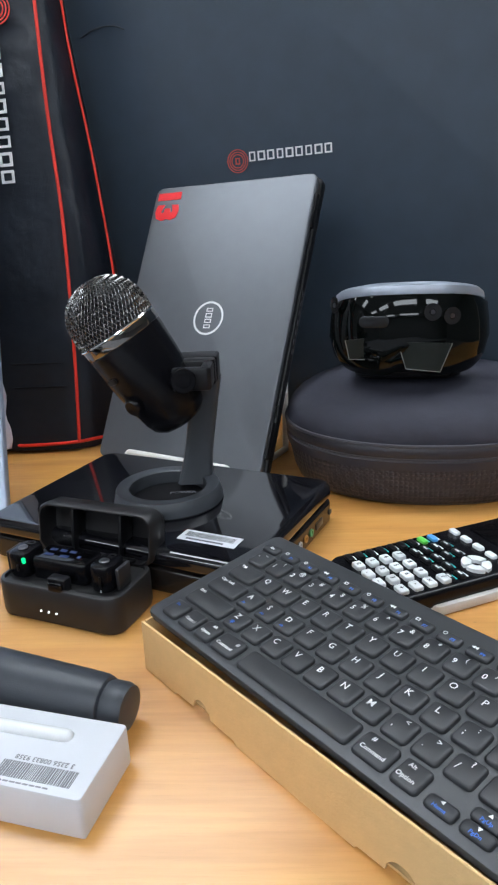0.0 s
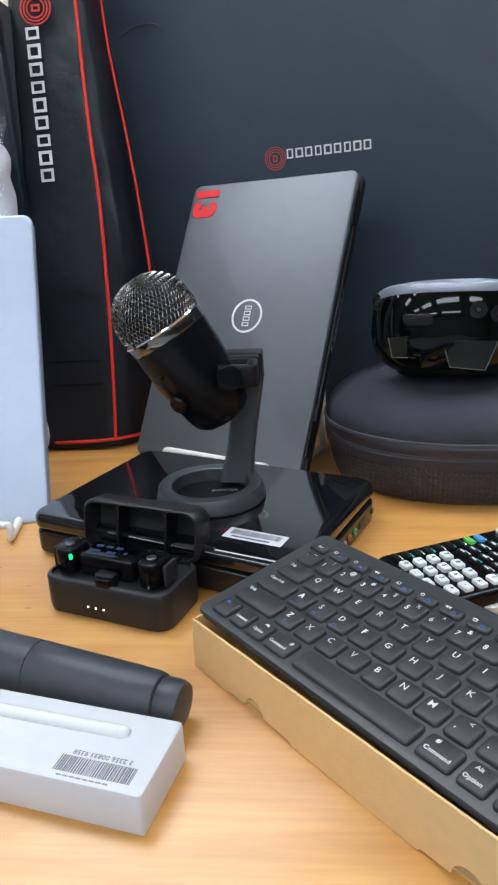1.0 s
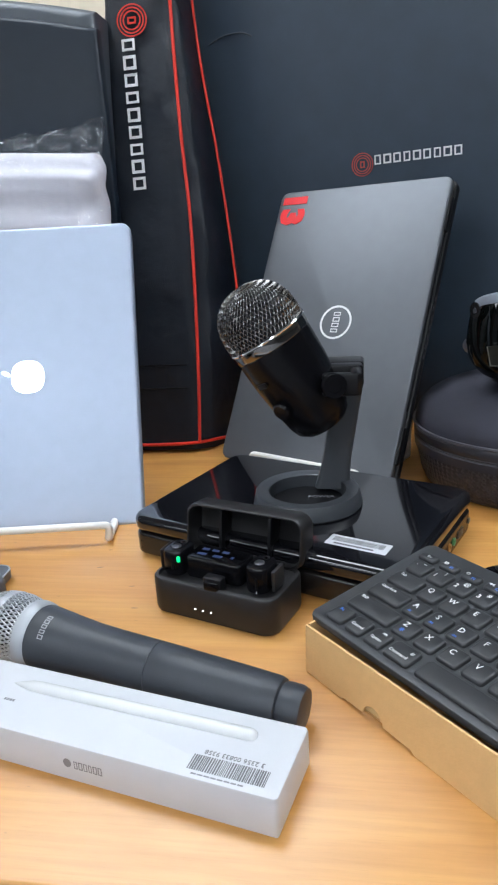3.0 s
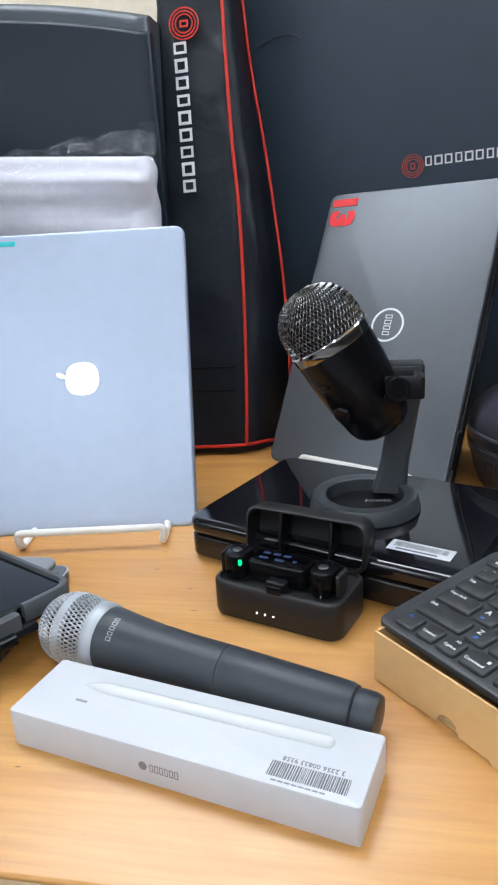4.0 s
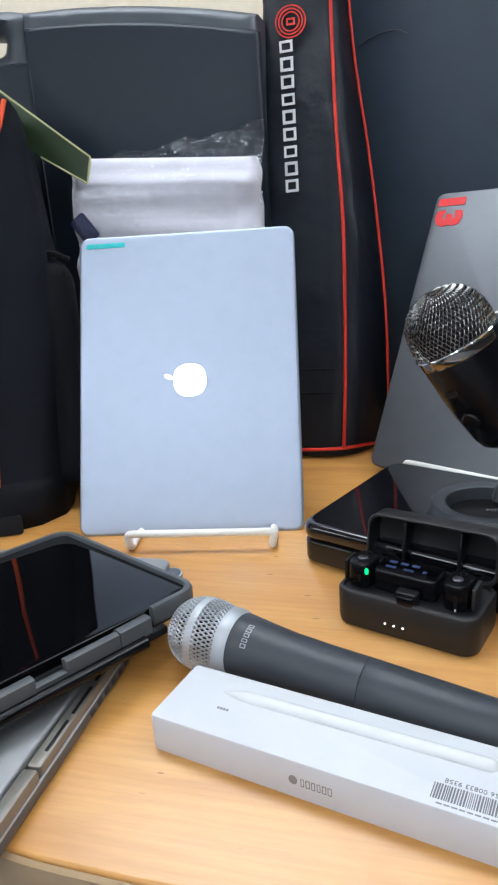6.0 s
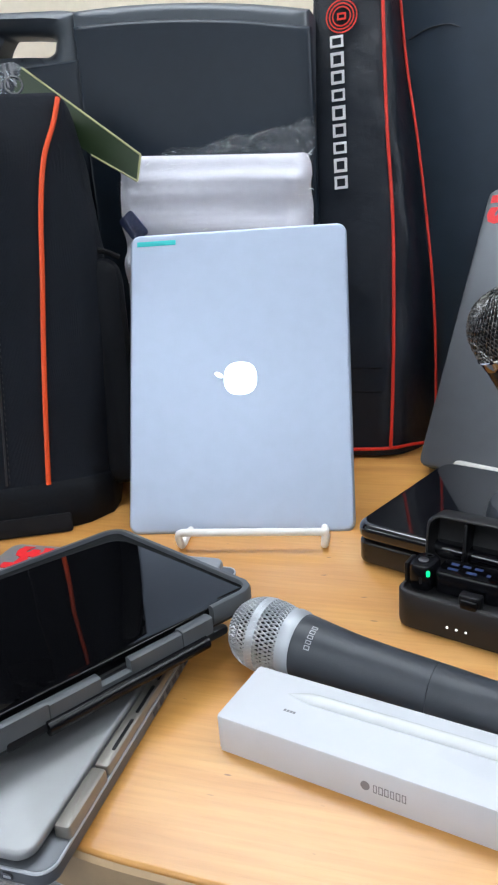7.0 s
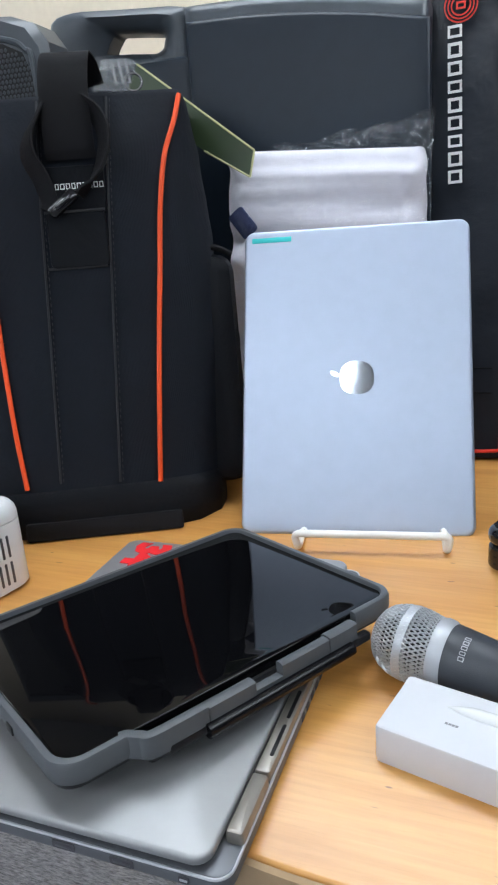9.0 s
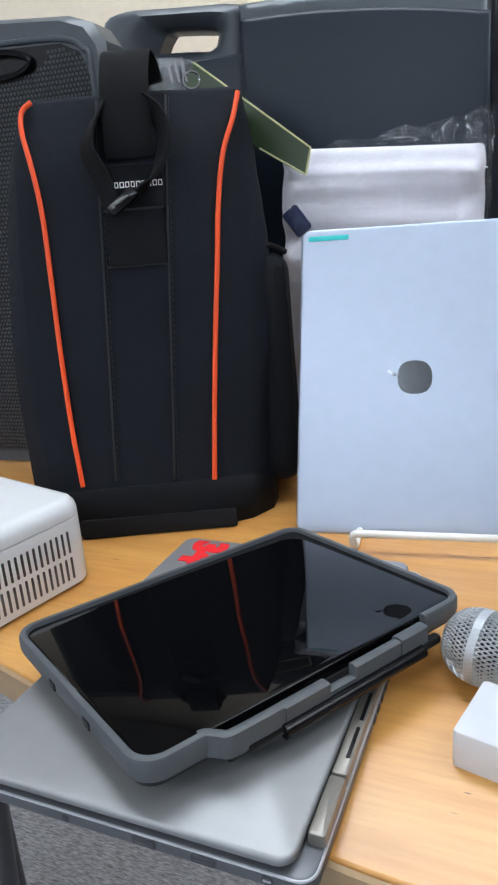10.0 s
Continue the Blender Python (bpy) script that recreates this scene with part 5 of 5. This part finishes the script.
cx_, cy_ = 0.0148, 0.0122
for j, line in enumerate((("0", ".", "-"), ("1", "2", "3"), ("4", "5", "6"), ("7", "8", "9"))):
    for i, c in enumerate(line):
        calc_key((i - 1) * cx_, -0.004 + j * cy_, 0.0106, 0.0078, CALCWHITE, c, 0.0008)
for j, c in enumerate(("=", "+", "-", "x", "/")):
    calc_key(2 * cx_, -0.006 + j * cy_, 0.0115, 0.0076, CALCWHITE, c, 0.0004)
for j in range(9):
    y = -0.004 + j * 0.0098
    calc_key(-2 * cx_, y, 0.0108, 0.0056, CALCGREEN if j == 7 else CALCBLUE if j == 8 else BLACK)
    b = nb()
    slab(b, 0.007, 0.0013, 0.0195, 0.0198, 0.0004, 0.0001, -2 * cx_, y + 0.0046)
    part("key_label", b, TEAL if j % 2 else INK, cc)
for j in range(4):
    for i in range(4):
        x, y = (i - 1) * cx_, 0.0475 + j * 0.0098
        if i >= 2 and j >= 2:
            continue
        calc_key(x, y, 0.0108, 0.0054, BLACK)
        b = nb()
        slab(b, 0.0075, 0.0013, 0.0195, 0.0198, 0.0004, 0.0001, x, y + 0.0047)
        part("key_label", b, TEAL if (i + j) % 2 else INK, cc)
        b = nb()
        slab(b, 0.005, 0.0016, 0.0222, 0.0224, 0.0004, 0.0001, x, y)
        part("key_print", b, INK, cc)
for i in range(5):
    calc_key((i - 2) * 0.0155, 0.0975, 0.0105, 0.0058, CALCWHITE)
for q in range(4):
    a0 = q * math.pi / 2 + 0.12
    out = [(0.0125 * math.cos(a0 + k * 1.33 / 8), 0.0105 * math.sin(a0 + k * 1.33 / 8)) for k in range(9)] + [(0.0045 * math.cos(a0 + k * 1.33 / 4), 0.004 * math.sin(a0 + k * 1.33 / 4)) for k in range(4, -1, -1)]
    b = nb()
    prism(b, out, 0.0185, 0.0224, pose(1.55 * cx_, 0.0775, 0))
    part("arrow_key", b, CALCWHITE, cc)

# ---- round zipped case and headset ----
RC = thing("round_case", "dark round zipped headset case with a dotted lower half", "carrying case", pose(0.166, 0.337, 0, 0, 0, -6))
RX, RY = 0.152, 0.127


def oval(bm, prof, n=64):
    loft(bm, [[Vector((RX * k * math.copysign(abs(math.cos(a)) ** 0.92, math.cos(a)), RY * k * math.copysign(abs(math.sin(a)) ** 0.92, math.sin(a)), z)) for a in (2 * math.pi * i / n for i in range(n))] for k, z in prof])
    return bm


part("lower_shell", oval(nb(), [(0.74, 0.0), (0.865, 0.0008), (0.912, 0.005), (0.942, 0.016), (0.96, 0.03), (0.972, 0.042)]), SHELLB, RC)
part("rim_band", oval(nb(), [(0.965, 0.0415), (0.99, 0.0425), (0.995, 0.051), (0.985, 0.0525), (0.985, 0.0545), (0.997, 0.0565), (0.999, 0.064), (0.985, 0.0665)]), M("rim_rubber", (0.034, 0.033, 0.042), 0.38), RC)
# the cord is paler than the rim: its highlight is in the colour
part("piping", oval(nb(), [(0.985, 0.0655), (1.002, 0.0658), (1.006, 0.0672), (1.002, 0.0687), (0.985, 0.069)]), M("cord_highlight", (0.07, 0.068, 0.08), 0.32), RC, "smooth raised cord, paled for its highlight")
part("zip", oval(nb(), [(0.985, 0.0522), (0.992, 0.0527), (0.992, 0.0542), (0.985, 0.0546)]), DARKINK, RC)
part("top_shell", oval(nb(), [(0.985, 0.0663), (0.988, 0.068), (0.98, 0.076), (0.955, 0.0845), (0.905, 0.0925), (0.82, 0.1005), (0.69, 0.108), (0.5, 0.1135), (0.25, 0.1168), (0.05, 0.1175)]), SHELL, RC)
bm = nb()
for j in range(7):
    k0 = (0.902, 0.921, 0.935, 0.9445, 0.953, 0.9595, 0.965)[j]
    z0 = (0.0105, 0.0155, 0.0208, 0.0256, 0.0299, 0.0335, 0.037)[j]
    for i in range(150):
        a = 2 * math.pi * (i + 0.5 * (j % 2)) / 150
        c, s_ = math.cos(a), math.sin(a)
        p = Vector((RX * k0 * math.copysign(abs(c) ** 0.92, c), RY * k0 * math.copysign(abs(s_) ** 0.92, s_), z0))
        nn = Vector((c / RX, s_ / RY, -3.0)).normalized()
        t1 = nn.cross(Vector((0, 0, 1))).normalized()
        t2 = nn.cross(t1)
        vs = [bm.verts.new(p + 0.0014 * (math.cos(q * math.pi / 2) * t1 + math.sin(q * math.pi / 2) * t2)) for q in range(4)]
        top = bm.verts.new(p + nn * 0.0013)
        for q in range(4):
            bm.faces.new((vs[q], vs[(q + 1) % 4], top))
# dots tinted lighter than the shell for the gloss they catch
d = part("raised_dots", bm, M("dot_gloss_tint", (0.06, 0.057, 0.065), 0.3), RC, sharp=80)
d["kind"] = "stuff"

HM = thing("headset", "mixed reality headset with a dark glass visor on a round case", "headset", pose(0.146, 0.336, 0.1178, 0, 0, -8))


def visor_sheet(bm, rows, thick, a0=200, a1=342, n=36):
    """A curved shell: rows of (radius share, height) between two angles."""
    front, back = [], []
    for k, z in rows:
        f, b_ = [], []
        for i in range(n + 1):
            a = radians(a0 + (a1 - a0) * i / n)
            e = abs(i / n - 0.5) * 2
            dip = 0.0
            x, y = 0.083 * k * math.copysign(abs(math.cos(a)) ** 0.75, math.cos(a)), 0.088 * k * math.copysign(abs(math.sin(a)) ** 0.8, math.sin(a))
            if z < 0.03:
                dip = 0.012 * math.exp(-((x) / 0.012) ** 2) + 0.012 * e ** 4
            if z > 0.08:
                dip = -0.013 * e ** 2.2
            f.append(Vector((x, y, z + dip)))
            b_.append(Vector((x * (1 - thick / 0.083), y * (1 - thick / 0.083), z + dip)))
        front.append(f)
        back.append(b_)
    loft(bm, [f + b_[::-1] for f, b_ in zip(front, back)])


bm = nb()
visor_sheet(bm, ((0.91, 0.008), (0.965, 0.014), (0.99, 0.026), (1.0, 0.04), (0.984, 0.056), (0.955, 0.072), (0.912, 0.0865)), 0.004)
part("visor", bm, VISOR, HM, "dark mirror-like glass visor")
bm = nb()
visor_sheet(bm, ((0.918, 0.0868), (0.918, 0.0905), (0.905, 0.0945), (0.87, 0.0965)), 0.012)
part("brow_band", bm, M("brow_silver", (0.42, 0.46, 0.53), 0.35, 0.6), HM, "silver brow band")
bm = nb()
visor_sheet(bm, ((0.8, 0.01), (0.86, 0.04), (0.84, 0.088), (0.68, 0.093)), 0.02)
part("inner_frame", bm, BLACK, HM)
for x0, w, ztop, zlow in ((-0.046, 0.031, 0.0455, 0.0245), (0.0145, 0.05, 0.0425, 0.0145)):
    bm = nb()
    turn = 20 if x0 < 0 else -8
    zc = (ztop + zlow) / 2
    hh = (ztop - zlow) / 2
    quad = [(-w / 2, hh), (w / 2, hh), (w / 2 - 0.01, -hh), (-w / 2 + (0.004 if x0 < 0 else 0.008), -hh + 0.002)]
    em = pose(x0, -0.0815 if x0 < 0 else -0.0885, zc, 93, 0, 0) @ pose(0, 0, 0, 0, turn, 0)
    prism(bm, quad, 0, 0.0008, em)
    eyepiece = part("eyepiece", bm, SMOKE, HM, "smoky see-through eyepiece")
    bm = nb()
    tube(bm, [em @ Vector((*q, 0.001)) for q in quad[1:] + quad[:1]], 0.0005, 5)
    part("lens_edge", bm, M("lens_edge", (0.16, 0.17, 0.16), 0.3) if x0 < 0 else bpy.data.materials["lens_edge"], eyepiece)
SENSOR = M("sensor_dark", (0.024, 0.025, 0.027), 0.22, 0.5)
for x, z in ((-0.0715, 0.0745), (0.021, 0.0705), (0.039, 0.066)):
    a = math.asin(max(-1, min(1, abs(x) / 0.083)) ** (1 / 0.75)) if abs(x) < 0.083 else 1.2
    y = -0.0855 * math.cos(a) ** 0.8
    bm = nb()
    ring_flat(bm, 0.0082, 0.0052, 0.001, axes((x, y - 0.0012, z), (math.cos(a), math.sin(a) * (1 if x > 0 else -1), 0), (0, 0, 1)), 20)
    cam_ring = part("sensor_ring", bm, SENSOR, HM)
    bm = nb()
    ring_flat(bm, 0.0022, 0.0022, 0.0016, axes((x, y - 0.0012, z), (math.cos(a), math.sin(a) * (1 if x > 0 else -1), 0), (0, 0, 1)), 12)
    part("sensor_lens", bm, STEEL, cam_ring)
bm = nb()
slab(bm, 0.028, 0.011, 0, 0.0012, 0.005, 0.0005, 0, 0, axes((-0.033, -0.0872, 0.0625), (1, 0, 0), (0, 0, 1)))
part("sensor_bar", bm, SENSOR, HM)
for s in (-1, 1):
    bm = nb()
    tube(bm, spline([(s * 0.05, 0.02, 0.026), (s * 0.068, 0.04, 0.024), (s * 0.072, 0.065, 0.016), (s * 0.05, 0.1, 0.01)]), 0.009, 12, flat=1.0)
    part("side_arm", bm, M("arm_grey", (0.2, 0.22, 0.26), 0.45) if s < 0 else bpy.data.materials["arm_grey"], HM)
bm = nb()
slab(bm, 0.11, 0.06, 0.0006, 0.02, 0.02, 0.008, 0, -0.035)
part("face_cushion", bm, BLACK, HM)

# ---- handheld microphone ----
h0, h1 = Vector((-0.2928, -0.0223, 0.0261)), Vector((-0.077, -0.0855, 0.0172))
hx = (h1 - h0).normalized()
hy = Vector((0, 0, 1)).cross(hx).normalized()
mic_m = Matrix.Translation(h0) @ Matrix((hy, hx.cross(hy), hx)).transposed().to_4x4()
hm = thing("handheld_microphone", "dark grey handheld microphone with a silver mesh grille lying down", "microphone", mic_m)
BODYM = M("microphone_grey", (0.036, 0.041, 0.05), 0.42, bump=0.15, bscale=2200)
bm = nb()
revolve(bm, [(0.0, 0.026), (0.0215, 0.026), (0.0225, 0.029), (0.0222, 0.034), (0.0205, 0.05), (0.019, 0.068), (0.0183, 0.09), (0.0181, 0.12)], 40)
part("handle", bm, BODYM, hm)
bm = nb()
revolve(bm, [(0.0, 0.1202), (0.0178, 0.1202), (0.0181, 0.1208), (0.0176, 0.15), (0.017, 0.186), (0.0165, 0.203), (0.0155, 0.2065), (0.014, 0.2075), (0.0, 0.2075)], 40)
part("battery_cap", bm, BODYM, hm)
bm = nb()
revolve(bm, [(0.0, 0.207), (0.0135, 0.207), (0.0145, 0.2095), (0.0145, 0.218), (0.0132, 0.2215), (0.0105, 0.2222), (0.0, 0.2225)], 36)
part("end_cap", bm, BODYM, hm)
bm = nb()
revolve(bm, [(0.019, 0.0185), (0.0238, 0.019), (0.0244, 0.0215), (0.0238, 0.0262), (0.0225, 0.0285), (0.019, 0.0285)], 40)
part("collar", bm, SILVER, hm, "silver collar")
bm = nb()
revolve(bm, [(0.0, -0.0205), (0.012, -0.018), (0.019, -0.01), (0.0222, 0.0), (0.0218, 0.012), (0.02, 0.02)], 32)
part("foam", bm, M("grey_foam", (0.03, 0.03, 0.032), 0.95), hm)
bm = nb()
GP = [(0.0226, 0.019), (0.0248, 0.008), (0.0252, 0.0), (0.0242, -0.008), (0.0212, -0.0155), (0.0165, -0.021), (0.0105, -0.0245), (0.001, -0.026)]
wire_mesh(bm, GP, I4, 50, 44, 0.00062, 0.0006, 1.15)
part("mesh_grille", bm, MESHLT, hm, "woven silver wire grille", sharp=80)
bm = nb()
revolve(bm, [(0.0244, -0.0035), (0.0259, -0.003), (0.0261, 0.0), (0.0259, 0.003), (0.0244, 0.0035)], 40)
part("grille_band", bm, SILVER, hm)
bm = nb()
wordmark(bm, 5, 0.018, 0.004, axes((0, 0, 0), (1, 0, 0), (0, 1, 0)), 0.0004)
for v in bm.verts:
    a = v.co.x / 0.0213
    r = 0.0214 + v.co.z
    v.co = Vector((r * math.sin(-a), r * math.cos(a), 0.0405 + v.co.y * -1))
word_at = mic_m.inverted() @ Vector((-0.259, -0.04, 0.037))
bmesh.ops.rotate(bm, verts=bm.verts, cent=(0, 0, 0), matrix=Matrix.Rotation(math.atan2(word_at.y, word_at.x) - math.pi / 2, 3, "Z"))
part("word_print", bm, M("silver_ink", (0.4, 0.41, 0.43), 0.5, var=0.05), hm, "silver print")

# ---- white pencil box ----
p0, p1 = Vector((-0.301, -0.1085, 0)), Vector((-0.0886, -0.1592, 0))
pu = (p1 - p0).normalized()
pm = Matrix.Translation((p0 + p1) / 2) @ Matrix((pu, Vector((0, 0, 1)).cross(pu), Vector((0, 0, 1)))).transposed().to_4x4()
pb = thing("stylus_box", "white card stylus box with a raised stylus and a barcode", "box", pm)
PL, PD, PH = 0.2185, 0.0535, 0.0255
bm = nb()
slab(bm, PL - 0.001, PD - 0.001, 0.0, 0.0016, 0.0015, 0.0005, 0, PD / 2)
part("tray", bm, WHITE, pb)
bm = nb()
slab(bm, PL + 0.0006, PD + 0.0006, 0.0012, PH, 0.003, 0.0016, 0, PD / 2)
part("lid", bm, WHITE, pb)
bm = nb()
sty = []
for r, x in ((0.0003, -0.0795), (0.0012, -0.076), (0.0026, -0.071), (0.0041, -0.064), (0.0045, -0.058), (0.0045, 0.08), (0.0042, 0.0825), (0.003, 0.0845), (0.001, 0.0852)):
    sty.append([Vector((x, 0.0365 + r * math.cos(2 * math.pi * i / 20), PH - 0.0005 + max(r * 1.05 * math.sin(2 * math.pi * i / 20), -0.0004))) for i in range(20)])
loft(bm, sty)
part("raised_stylus", bm, WHITEGL, pb, "glossy embossed white stylus", m=pose(0, 0, 0, 0, 0, 0.6))
barcode(pb, 0.043, 0.0105, pose(0.079, 0.0105, PH, 0, 0, 180), 3, "3 2356 00833 9358")
bm = nb()
wordmark(bm, 8, 0.03, 0.001, pose(0.0755, 0.0028, PH), 0.0001, True)
part("fine_print", bm, GREYINK, pb)
bm = nb()
wordmark(bm, 6, 0.019, 0.0052, axes((-0.002, -0.0003, 0.0125), (1, 0, 0), (0, 0, 1)), 0.0002)
part("word_print", bm, GREYINK, pb, "grey print")
bm = nb()
prism(bm, [(0.0026 * math.cos(2 * math.pi * i / 20), 0.0029 * math.sin(2 * math.pi * i / 20)) for i in range(20)], 0, 0.0002, axes((-0.0155, -0.0003, 0.0128), (1, 0, 0), (0, 0, 1)))
part("round_mark", bm, GREYINK, pb)
bm = nb()
wordmark(bm, 4, 0.008, 0.0018, pose(-0.071, 0.0215, PH), 0.0001, True)
part("small_print", bm, GREYINK, pb)

# ---- white projector ----
pj = thing("projector", "small white projector with slotted vents on its side", "projector", pose(-0.647, 0.034, 0, 0, 0, -13.5))
PWX, PWY, PZ = 0.2, 0.2, 0.084
bm = nb()
slab(bm, PWX, PWY, 0.003, 0.0665, 0.024, 0.0008, -PWX / 2, -PWY / 2, n=10, bn=3)
part("housing", bm, WHITEGL, pj)
bm = nb()
loft(bm, [[Vector((x, y, z)) for x, y in rrect(PWX - 2 * k, PWY - 2 * k, 0.024 - k, 10, -PWX / 2, -PWY / 2)] for k, z in ((0.0006, 0.067), (0.0, 0.0676), (0.0, PZ - 0.012), (0.0012, PZ - 0.007), (0.0045, PZ - 0.0025), (0.009, PZ - 0.0005), (0.014, PZ))])
part("top_cover", bm, WHITEGL, pj)
for r_ in range(2):
    for i in range(15):
        bm = nb()
        slab(bm, 0.0026, 0.0215, 0, 0.0006, 0.0012, 0.0002, 0, 0, axes((-0.0003, -0.027 - i * 0.0062, 0.0205 + r_ * 0.0255), (0, 1, 0), (0, 0, 1)))
        part("vent_slot", bm, STEEL, pj)
for sx in (0.03, PWX - 0.03):
    for sy in (0.03, PWY - 0.03):
        bm = nb()
        revolve(bm, [(0.008, 0.0), (0.008, 0.0035)], 14, pose(-sx, -sy, 0))
        part("foot", bm, BLACK, pj)
